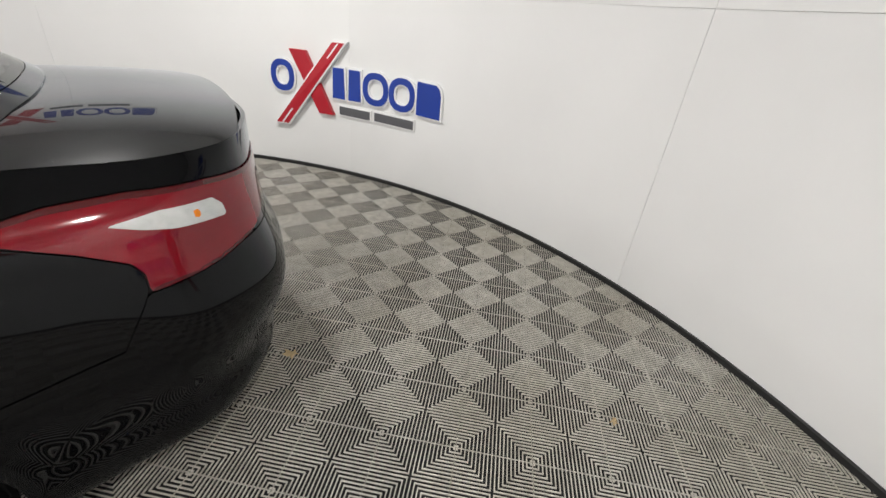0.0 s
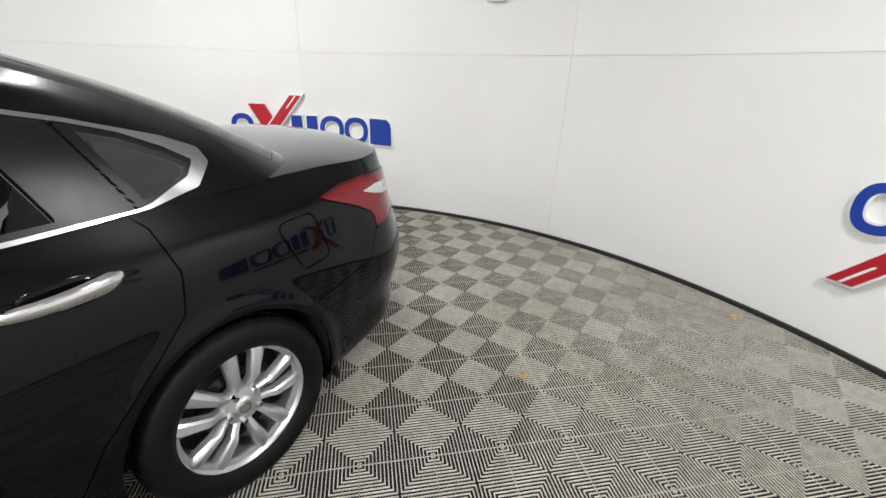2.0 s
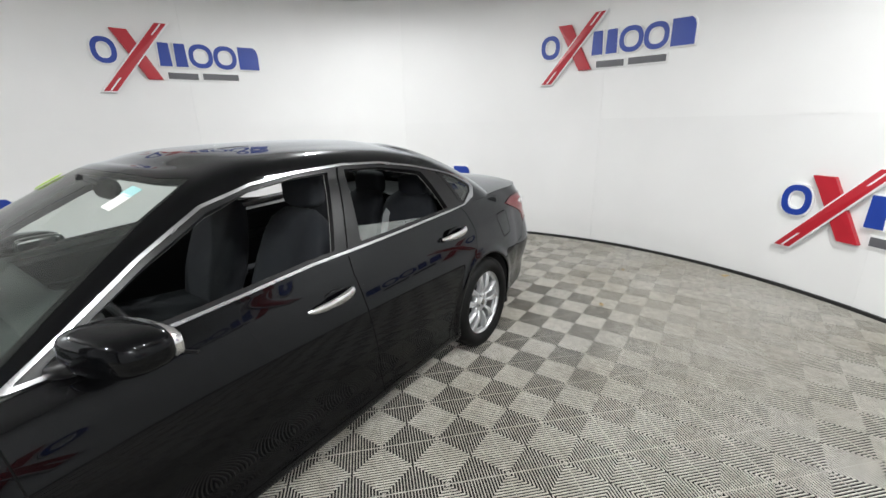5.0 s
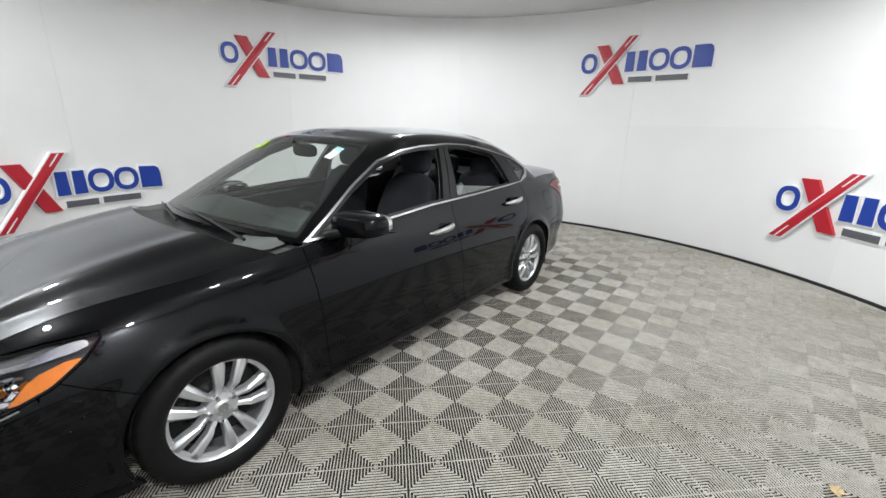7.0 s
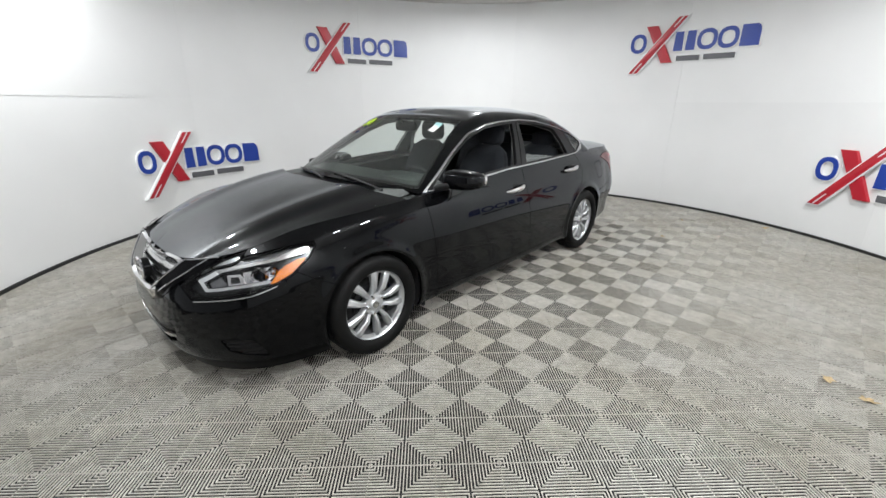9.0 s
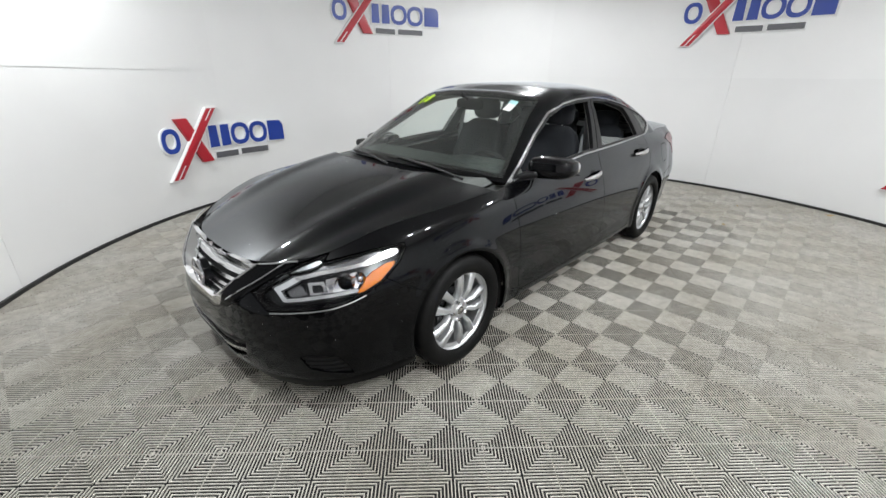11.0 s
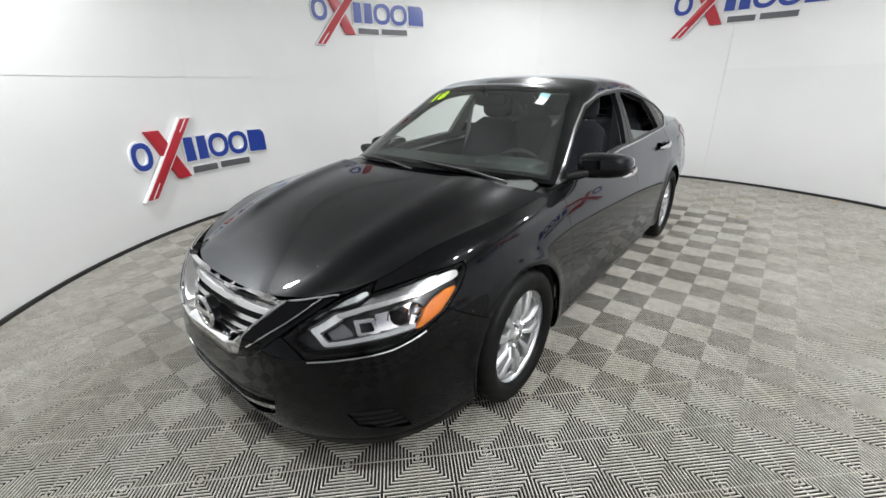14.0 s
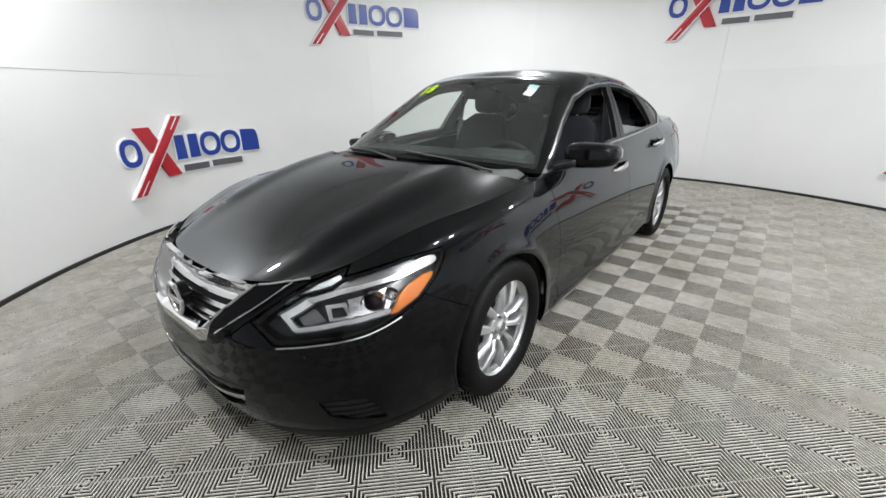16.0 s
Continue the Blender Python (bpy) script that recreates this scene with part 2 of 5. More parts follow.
# ---- mesh helpers ----
def mesh_part(name, verts, faces, mat, parent=None, label="", smooth=True, angle=35.0):
    me = bpy.data.meshes.new(name)
    me.from_pydata([tuple(map(float, v)) for v in verts], [], [tuple(map(int, f)) for f in faces])
    me.materials.append(mat)
    if smooth:
        me.polygons.foreach_set("use_smooth", [True] * len(me.polygons))
        me.set_sharp_from_angle(angle=radians(angle))
    me.update()
    ob = new(name, me)
    ob.parent = parent
    return tagged(ob, label)


def part(name, bm, mat, parent=None, label="", smooth=True, angle=35.0):
    me = bpy.data.meshes.new(name)
    bm.to_mesh(me)
    bm.free()
    me.materials.append(mat)
    if smooth:
        me.polygons.foreach_set("use_smooth", [True] * len(me.polygons))
        me.set_sharp_from_angle(angle=radians(angle))
    ob = new(name, me)
    ob.parent = parent
    return tagged(ob, label)


def hermite(knots, pts, ts):
    """Smooth curve through pts (any trailing shape) at the knots."""
    k, p = np.asarray(knots, float), np.asarray(pts, float)
    sh = (-1,) + (1,) * (p.ndim - 1)
    h = np.diff(k).reshape(sh)
    d = np.diff(p, axis=0) / h
    m = np.empty_like(p)
    m[1:-1] = (d[:-1] * h[1:] + d[1:] * h[:-1]) / (h[1:] + h[:-1])
    m[0], m[-1] = d[0], d[-1]
    i = np.clip(np.searchsorted(k, ts, side="right") - 1, 0, len(k) - 2)
    hh = np.diff(k)[i].reshape(sh)
    s = ((np.asarray(ts) - k[i]) / np.diff(k)[i]).reshape(sh)
    s2, s3 = s * s, s * s * s
    return (2 * s3 - 3 * s2 + 1) * p[i] + (s3 - 2 * s2 + s) * hh * m[i] + (-2 * s3 + 3 * s2) * p[i + 1] + (s3 - s2) * hh * m[i + 1]


def surface(cage, nu, nv, flat=()):
    """Dense grid from lines x stations x 3. U, V give the station and line numbers."""
    cage = np.asarray(cage, float)
    ku = np.concatenate([[0], np.cumsum(np.linalg.norm(np.diff(cage, axis=1), axis=2).mean(0))])
    kv = np.concatenate([[0], np.cumsum(np.linalg.norm(np.diff(cage, axis=0), axis=2).mean(1))])
    # symmetric ends: mirror one station over the middle, so that the nose and tail are smooth across it
    flip = np.array([1, -1, 1])
    big = np.concatenate([cage[:, 1:2] * flip, cage, cage[:, -2:-1] * flip], 1)
    kb = np.concatenate([[-ku[1]], ku, [2 * ku[-1] - ku[-2]]])
    tu, tv = np.linspace(0, ku[-1], nu), np.linspace(0, kv[-1], nv)
    a = hermite(kb, big.transpose(1, 0, 2), tu)
    P = hermite(kv, a.transpose(1, 0, 2), tv)
    P[:, 0, 1] = P[:, -1, 1] = 0
    return grid(P, np.interp(tu, ku, np.arange(len(ku))), np.interp(tv, kv, np.arange(len(kv))))


def grid(P, u=None, v=None):
    n = np.cross(np.gradient(P, axis=0), np.gradient(P, axis=1))
    n /= np.maximum(np.linalg.norm(n, axis=2, keepdims=True), 1e-9)
    u = np.arange(P.shape[1]) if u is None else u
    v = np.arange(P.shape[0]) if v is None else v
    U, V = np.meshgrid(u, v)
    return dict(P=P, N=n, U=U, V=V, x=P[..., 0], y=P[..., 1], z=P[..., 2])


def cut(s, phi, offset=0.0):
    """The part of a surface where phi > 0, cut along its exact edge."""
    P = s["P"] + s["N"] * offset
    nv, nu = phi.shape
    ins = phi > 0
    verts, faces, ids, cross = [], [], {}, {}

    def vid(a):
        if a not in ids:
            ids[a] = len(verts)
            verts.append(P[a])
        return ids[a]

    def xid(a, b):
        key = (a, b) if a < b else (b, a)
        if key not in cross:
            t = phi[a] / (phi[a] - phi[b])
            cross[key] = len(verts)
            verts.append(P[a] + (P[b] - P[a]) * t)
        return cross[key]

    cnt = ins[:-1, :-1].astype(int) + ins[1:, :-1] + ins[1:, 1:] + ins[:-1, 1:]
    for j, i in zip(*np.nonzero(cnt)):
        c = ((j, i), (j + 1, i), (j + 1, i + 1), (j, i + 1))
        if cnt[j, i] == 4:
            faces.append([vid(q) for q in c])
        else:
            f = []
            for q, r in zip(c, c[1:] + c[:1]):
                if ins[q]:
                    f.append(vid(q))
                if ins[q] != ins[r]:
                    f.append(xid(q, r))
            if len(f) > 2:
                faces.append(f)
    return np.array(verts).reshape(-1, 3), faces


def mirrored(verts, faces):
    return verts * np.array([1, -1, 1]), [f[::-1] for f in faces]


def welded(pieces):
    """Join pieces and merge points that fall together."""
    out, where, faces = [], {}, []
    for verts, fs in pieces:
        idx = []
        for v in verts:
            k = tuple(np.round(v, 4))
            if k not in where:
                where[k] = len(out)
                out.append(v)
            idx.append(where[k])
        for f in fs:
            g = [idx[i] for i in f]
            g = [a for a, b in zip(g, g[1:] + g[:1]) if a != b]
            if len(g) > 2:
                faces.append(g)
    return np.array(out).reshape(-1, 3), faces


def flanged(verts, faces, depth):
    """Turn the open edges of a sheet inward, for its thickness."""
    n = np.zeros_like(verts)
    count = {}
    for f in faces:
        a, b, c = verts[f[0]], verts[f[1]], verts[f[2]]
        w = np.cross(b - a, c - a)
        for i in f:
            n[i] += w
        for i, j in zip(f, f[1:] + f[:1]):
            count[(i, j)] = count.get((i, j), 0) + 1
    n /= np.maximum(np.linalg.norm(n, axis=1, keepdims=True), 1e-12)
    verts, faces, made = list(verts), list(faces), {}
    for (i, j) in list(count):
        if (j, i) in count:
            continue
        for k in (i, j):
            if k not in made:
                made[k] = len(verts)
                verts.append(verts[k] - n[k] * depth)
        faces.append([j, i, made[i], made[j]])
    return np.array(verts), faces


def panel(name, s, phi, mat, parent, side="both", depth=0.014, offset=0.0, label="", angle=35.0):
    """Cut a panel from a surface: 'left', 'right', or 'both' halves in one."""
    v, f = cut(s, phi, offset)
    if not faces_ok(f):
        return None
    if side == "right":
        v, f = mirrored(v, f)
    elif side == "both":
        v, f = welded([(v, f), mirrored(v, f)])
    if depth:
        v, f = flanged(v, f, depth)
    return mesh_part(name, v, f, mat, parent, label, angle=angle)


def faces_ok(f):
    return len(f) > 0


def poly(px, pz, pts, smooth=0):
    """Signed distance to a closed polygon, positive inside; smooth: points between two corners."""
    q = np.asarray(pts, float)
    if smooth:
        n = len(q)
        e = np.concatenate([q[-2:], q, q[:3]])
        q = hermite(np.arange(len(e)), e, 2 + np.arange(n * smooth) / smooth)
    d = np.full(px.shape, 1e9)
    inside = np.zeros(px.shape, bool)
    for (ax, az), (bx, bz) in zip(q, np.roll(q, -1, 0)):
        ex, ez = bx - ax, bz - az
        wx, wz = px - ax, pz - az
        t = np.clip((wx * ex + wz * ez) / (ex * ex + ez * ez + 1e-12), 0, 1)
        d = np.minimum(d, np.hypot(wx - t * ex, wz - t * ez))
        c = ((az > pz) != (bz > pz)) & (px < ex * (pz - az) / (ez if abs(ez) > 1e-9 else 1e-9) + ax)
        inside ^= c
    return np.where(inside, d, -d)


def both(*f):
    return np.minimum.reduce(f)


def empty(name, label="", category="", group="", kind="", at=None):
    ob = new(name)
    ob.empty_display_size = 0.1
    if at is not None:
        ob.matrix_basis = at
    return tagged(ob, label, category, group, kind)


def box_bm(sx, sy, sz, at=(0, 0, 0), bevel=0.0, seg=2, rot=None):
    bm = bmesh.new()
    bmesh.ops.create_cube(bm, size=1)
    bmesh.ops.scale(bm, vec=(sx, sy, sz), verts=bm.verts)
    if bevel:
        bmesh.ops.bevel(bm, geom=list(bm.edges), offset=bevel, segments=seg, affect="EDGES", profile=0.6)
    if rot is not None:
        bmesh.ops.transform(bm, matrix=rot, verts=bm.verts)
    bmesh.ops.translate(bm, vec=at, verts=bm.verts)
    return bm


def join(*bms):
    """Several bmeshes of one part into one."""
    out = bms[0]
    for b in bms[1:]:
        tmp = bpy.data.meshes.new("tmp")
        b.to_mesh(tmp)
        b.free()
        out.from_mesh(tmp)
        bpy.data.meshes.remove(tmp)
    return out


def tube(points, radius, sides=8, flat=1.0, caps=True):
    """A round or flattened bar along points; radius may vary."""
    pts = np.asarray(points, float)
    rad = np.broadcast_to(radius, len(pts))
    tan = np.gradient(pts, axis=0)
    tan /= np.linalg.norm(tan, axis=1, keepdims=True)
    up = np.array([0, 0, 1.0]) if abs(tan[:, 2]).max() < 0.9 else np.array([1.0, 0, 0])
    verts, faces = [], []
    for p, t, r in zip(pts, tan, rad):
        a = np.cross(t, up)
        a /= np.linalg.norm(a)
        b = np.cross(a, t)
        for k in range(sides):
            w = 2 * math.pi * k / sides
            verts.append(p + r * (a * math.cos(w) + b * math.sin(w) * flat))
    for i in range(len(pts) - 1):
        for k in range(sides):
            q = (k + 1) % sides
            faces.append([i * sides + k, i * sides + q, (i + 1) * sides + q, (i + 1) * sides + k])
    if caps:
        faces.append(list(range(sides))[::-1])
        faces.append([(len(pts) - 1) * sides + k for k in range(sides)])
    return np.array(verts), faces


def revolve(profile, n, axis="y"):
    """Ring of a closed profile [(radius, along)] round the y axis."""
    pr = np.asarray(profile, float)
    verts, faces, m = [], [], len(profile)
    for i in range(n):
        a = 2 * math.pi * i / n
        for r, h in pr:
            verts.append((r * math.cos(a), h, r * math.sin(a)))
    for i in range(n):
        j = (i + 1) % n
        for k in range(m - 1):
            faces.append([i * m + k, i * m + k + 1, j * m + k + 1, j * m + k])
    return np.array(verts), faces


# ---- the round studio ----
def bend(s, h, d, a0):
    """A point at s metres to the right along the wall from the angle a0 (seen from inside), h up, d proud of it."""
    a = radians(a0) - s / RW
    return (CX + (RW - d) * math.cos(a), CY + (RW - d) * math.sin(a), h)


def slab(a0, a1, z0, z1, r0, r1, n=18):
    """A curved slab of the wall with thickness, as verts and faces."""
    verts, faces = [], []
    for i in range(n + 1):
        a = radians(a0 + (a1 - a0) * i / n)
        for r, z in ((r0, z0), (r0, z1), (r1, z1), (r1, z0)):
            verts.append((CX + r * math.cos(a), CY + r * math.sin(a), z))
    for i in range(n):
        for k in range(4):
            q = (k + 1) % 4
            faces.append([4 * i + k, 4 * i + q, 4 * i + 4 + q, 4 * i + 4 + k])
    faces.append([3, 2, 1, 0])
    faces.append([4 * n + k for k in range(4)])
    return verts, faces


SEAMS = [176.0, 212.6, 249.6, 286.4, 323.2, 339.0, 381.0, 392.0, 428.8, 465.6, 500.0, 536.0]
wall = empty("wall_round", "round white studio wall of curved vinyl panels", "wall", kind="structure")
for i in range(11):
    for z0, z1 in ((0.0, 1.5325), (1.5345, HW)):
        g = 0.013
        if i == 5:                                  # an assumed drive-in entrance, never in view, with a header above it
            if z0 == 0.0:
                continue
            z0 = 2.85
        v, f = slab(SEAMS[i] + g, SEAMS[i + 1] - g, z0, z1, RW - (0.004 if i == 3 and z0 > 1 else 0.002 if (i + (z0 > 1)) % 3 == 0 else 0.0), RW + 0.1)
        mesh_part("panel", v, f, WALL, wall, smooth=True)
v, f = slab(21, 339, 0, HW, RW + 0.012, RW + 0.09, 120)
mesh_part("wall_core", v, f, SIGNEDGE, wall, "pale joint behind the wall panels")
v, f = slab(21, 339, 0.0, 0.030, RW - 0.022, RW - 0.001, 160)
tagged(mesh_part("baseboard", v, f, TRIM), "thin black rubber strip along the wall's foot", "baseboard", kind="structure")


bm = bmesh.new()
bmesh.ops.create_cone(bm, cap_ends=True, segments=96, radius1=RW + 0.25, radius2=RW + 0.25, depth=0.1)
bmesh.ops.translate(bm, vec=(CX, CY, HW + 0.055), verts=bm.verts)
tagged(part("ceiling", bm, CEIL), "flat matt grey ceiling over the round studio", "ceiling", kind="structure")
# black slab, its colour standing in for the shade between the ribs
bm = bmesh.new()
bmesh.ops.create_cone(bm, cap_ends=True, segments=96, radius1=RW + 0.3, radius2=RW + 0.3, depth=0.1)
bmesh.ops.translate(bm, vec=(CX, CY, -0.0577), verts=bm.verts)
floor = tagged(part("floor", bm, DARK), "studio floor of grey ribbed plastic tiles", "floor", kind="structure")


# ---- wall signs: a red cross of bars, blue rings and blocks, two grey bars ----
def outline_ring(cx, cz, rx, rz, n=28):
    return [(cx + rx * math.copysign(abs(math.cos(w)) ** 0.85, math.cos(w)), cz + rz * math.copysign(abs(math.sin(w)) ** 0.85, math.sin(w)))
            for w in (2 * math.pi * k / n for k in range(n))]


def raised(outer, a0, z0, d0, d1, hole=None):
    """A raised shape on the curved wall, from an outline (and a hole with as many points)."""
    n = len(outer)
    verts = [bend(s, z0 + h, d, a0) for d in (d0, d1) for s, h in outer]
    faces = []
    if hole:
        verts += [bend(s, z0 + h, d, a0) for d in (d0, d1) for s, h in hole]
        for k in range(n):
            q = (k + 1) % n
            faces += [[n + k, n + q, 3 * n + q, 3 * n + k], [k, q, n + q, n + k], [3 * n + k, 3 * n + q, 2 * n + q, 2 * n + k]]
    else:
        faces.append([n + k for k in range(n)])
        for k in range(n):
            faces.append([k, (k + 1) % n, n + (k + 1) % n, n + k])
    return verts, faces


def grown(outer, g):
    """An outline grown by about g."""
    q = np.asarray(outer, float)
    e = np.roll(q, -1, 0) - q
    nrm = np.stack([e[:, 1], -e[:, 0]], 1) / np.maximum(np.linalg.norm(e, axis=1, keepdims=True), 1e-9)
    m = nrm + np.roll(nrm, 1, 0)
    m /= np.maximum((m * nrm).sum(1, keepdims=True), 0.4)
    return [tuple(v) for v in q + m * g]


def wall_sign(a0, z0):
    """a0: the angle of the sign's middle; z0: its foot."""
    sign = empty("wall_sign", "raised red, blue and grey sign on the white wall", "sign", "signs on the round wall",
                 at=Matrix.Translation(bend(0, z0, 0, a0)))
    back = sign.matrix_basis.inverted()

    def put(name, outer, mat, d1, hole=None, d0=0.0):
        for nm, o, h, m, a, b in ((name + "_backing", grown(outer, 0.014), hole and grown(hole, -0.012), SIGNEDGE, 0.0, d1 - 0.006),
                                  (name, outer, hole, mat, d0, d1)):
            v, f = raised(o, a0, z0, a, b, h)
            ob = mesh_part(nm, [back @ Vector(p) for p in v], f, m, sign, smooth=False)

    for cx, cz, rx in ((-0.742, 0.415, 0.113), (0.188, 0.410, 0.128), (0.450, 0.405, 0.128)):
        put("ring", outline_ring(cx, cz, rx, 0.132), BLUE, 0.030, outline_ring(cx, cz, rx - 0.048, 0.082))
    for s0, s1 in ((-0.255, -0.122), (-0.095, 0.040)):
        put("block", [(s0 + 0.01, 0.285), (s1, 0.285), (s1 - 0.008, 0.535), (s0 + 0.018, 0.535)], BLUE, 0.030)
    put("block", [(0.600, 0.278), (0.830, 0.272), (0.828, 0.45), (0.812, 0.50), (0.78, 0.528), (0.600, 0.534)], BLUE, 0.030)
    put("bar", [(-0.83, 0.0), (-0.71, 0.0), (-0.11, 0.73), (-0.225, 0.73)], RED, 0.046)
    put("bar", [(-0.655, 0.64), (-0.50, 0.64), (-0.24, 0.135), (-0.385, 0.135)], RED, 0.040)
    v, f = raised([(-0.775, 0.005), (-0.757, 0.005), (-0.160, 0.725), (-0.177, 0.725)], a0, z0, 0.045, 0.048)
    mesh_part("stripe", [back @ Vector(p) for p in v], f, SIGNEDGE, sign, smooth=False)
    for s0, s1 in ((-0.185, 0.125), (0.175, 0.57)):
        put("caption", [(s0, 0.150), (s1, 0.145), (s1, 0.215), (s0, 0.220)], GREYSIGN, 0.020)
    return sign


SIGNS = [174.8, 211.4, 249.9, 286.4, 323.2, 0, 392.0, 428.8, 464.0, 497.5]
for i, a in enumerate(SIGNS):
    if i in (4, 5):                                 # no sign beside the assumed entrance
        continue
    wall_sign(a, 0.400 if i % 2 else 1.950)
# assumed fixtures, out of view, one over each lamp
for lx, ly, lz, lw in LAMPS:
    lamp = empty("ceiling_lamp", "small square white lamp assumed out of view under the grey ceiling", "ceiling lamp", "ceiling lamps", at=Matrix.Translation((lx, ly, lz)))
    part("frame", box_bm(0.40, 0.40, 0.06, (0, 0, 0.036), 0.006), SIGNEDGE, lamp)


# ---- the car: black saloon, nose towards +x, its left side towards +y ----
car = empty("car", "glossy black four-door saloon car with silver wheels", "car")


def line_dist(px, pz, pts):
    """Distance to a line of points."""
    d = np.full(px.shape, 1e9)
    for (ax, az), (cx, cz) in zip(pts, pts[1:]):
        ex, ez = cx - ax, cz - az
        t = np.clip(((px - ax) * ex + (pz - az) * ez) / (ex * ex + ez * ez), 0, 1)
        d = np.minimum(d, np.hypot(px - ax - t * ex, pz - az - t * ez))
    return d


# lower body: stations from the tail's middle round the left side to the nose's middle
STATION_X = [-2.50, -2.47, -2.38, -2.20, -1.90, -1.388, -0.80, -0.10, 0.75, 1.388, 1.80, 2.10, 2.318, 2.378]
STATION_Y = [0.0, 0.42, 0.68, 0.825, 0.875, 0.900, 0.905, 0.91, 0.905, 0.895, 0.855, 0.745, 0.475, 0.0]
LINES = [  # heights, then insets, bottom to top
    ([.22, .22, .22, .20, .19, .17, .17, .17, .17, .155, .13, .12, .105, .10], [.22, .20, .16, .12, .10, .10, .09, .09, .09, .07, .04, .06, .09, .10]),
    ([.30, .30, .29, .27, .24, .21, .21, .21, .21, .20, .19, .19, .19, .19], [.10, .09, .07, .05, .04, .03, .025, .02, .02, .025, .018, .025, .04, .045]),
    ([.45, .45, .44, .42, .40, .38, .36, .36, .37, .38, .36, .34, .33, .33], [.04, .04, .035, .028, .016, .005, .012, .016, .012, 0, 0.005, 0.01, 0.01, 0.01]),
    ([.62, .62, .62, .61, .60, .58, .56, .56, .57, .58, .57, .54, .50, .48], [-.012, -.012, -.012, -.010, -.006, 0, .004, .006, .004, 0, .012, .02, .02, .02]),
    ([.80, .80, .82, .83, .83, .80, .77, .75, .74, .72, .69, .645, .60, .575], [.032, .036, .038, .034, .028, .026, .030, .030, .028, .022, .038, .05, .045, .035]),
    ([.93, .94, .95, .95, .94, .91, .88, .86, .85, .832, .79, .722, .668, .635], [.042, .055, .065, .065, .062, .060, .062, .062, .060, .070, .095, .11, .088, .07]),
    ([1.045, 1.046, 1.040, 1.035, 1.038, 1.03, 1.0, .97, .93, .89, .848, .775, .722, .70], [.06, .06, .09, .13, .15, .13, .11, .105, .105, .125, .165, .165, .125, .125]),
]


def body_cage():
    xy = np.stack([STATION_X, STATION_Y], 1)
    ext = np.concatenate([[xy[1] * (1, -1)], xy, [xy[-2] * (1, -1)]])
    t = ext[2:] - ext[:-2]
    n = np.stack([t[:, 1], -t[:, 0]], 1)
    n /= np.linalg.norm(n, axis=1, keepdims=True)
    n *= np.sign((n * (xy - (0, 0))).sum(1, keepdims=True)) * np.array([[1, 1]])
    out = []
    for zs, ins in LINES:
        q = xy - n * np.array(ins)[:, None]
        q[[0, -1], 1] = 0
        out.append(np.c_[q, zs])
    return np.array(out)


BODY = surface(body_cage(), 620, 144)
# flared wheel-arch lips
for ax, rad in ((1.388, 0.352), (-1.388, 0.362)):
    rr = np.hypot(BODY["x"] - ax, BODY["z"] - 0.322)
    BODY["P"] += BODY["N"] * (0.011 * np.exp(-((rr - rad - 0.008) / 0.038) ** 2) * (BODY["z"] > 0.2))[..., None]
BODY = grid(BODY["P"], BODY["U"][0], BODY["V"][:, 0])
bx, by, bz, bu, bv = (BODY[k] for k in ("x", "y", "z", "U", "V"))
TOP = BODY["P"][-1]                                   # the hood, belt and boot edge
ARCH_F, ARCH_R, AXLE, HUB = 0.352, 0.362, 1.388, 0.322
arch = both(np.hypot(bx - AXLE, bz - HUB) - ARCH_F, np.hypot(bx + AXLE, bz - HUB) - ARCH_R)
GAP = 0.0022
x_front = np.interp(bz, [0.2, 0.3, 0.64, 0.88, 1.0], [0.855, 0.865, 0.896, 0.914, 0.90])
x_mid = np.interp(bz, [0.2, 0.35, 0.9, 1.05], [-0.33, -0.315, -0.25, -0.26])
x_rear = np.interp(bz, [0.2, 0.35, 0.5, 0.62, 0.75, 0.86, 0.985, 1.06], [-0.90, -0.93, -1.02, -1.14, -1.275, -1.30, -1.27, -1.20])
z_sill = np.full(bx.shape, 0.262)
HEADLAMP = [(1.711, 0.793), (1.712, 0.771), (1.762, 0.72), (1.861, 0.65), (1.938, 0.618), (2.037, 0.586), (2.129, 0.570), (2.214, 0.557), (2.267, 0.548), (2.284, 0.613), (2.242, 0.652), (2.186, 0.696), (2.107, 0.737), (1.996, 0.778), (2.034, 0.745), (1.963, 0.760), (1.853, 0.781)]
TAILLAMP = [(-1.815, 0.952), (-1.943, 0.977), (-2.072, 0.985), (-2.238, 0.977), (-2.44, 0.955), (-2.44, 0.85), (-2.33, 0.80), (-2.223, 0.782), (-2.144, 0.776), (-2.075, 0.770), (-2.073, 0.815), (-2.055, 0.843), (-1.977, 0.884), (-1.83, 0.940)]
FUEL = [(-1.640, 0.882), (-1.735, 0.888), (-1.765, 0.772), (-1.688, 0.762)]
headlamp = poly(bx, bz, HEADLAMP)
taillamp = poly(bx, bz, TAILLAMP)
fuel = poly(bx, bz, FUEL) + 0.026
z_bump_f = np.interp(bx, [1.55, 1.675, 1.767, 1.843, 1.94, 2.34], [0.50, 0.562, 0.614, 0.662, 0.62, 0.62])
z_bump_r = np.interp(bx, [-2.5, -2.08, -2.06, -2.0, -1.70], [0.80, 0.79, 0.75, 0.65, 0.60])
GRILLE = [(-0.395, 0.712), (0, 0.692), (0.395, 0.712), (0.335, 0.654), (0.229, 0.552), (0.16, 0.530), (-0.16, 0.530), (-0.229, 0.552), (-0.335, 0.654)]
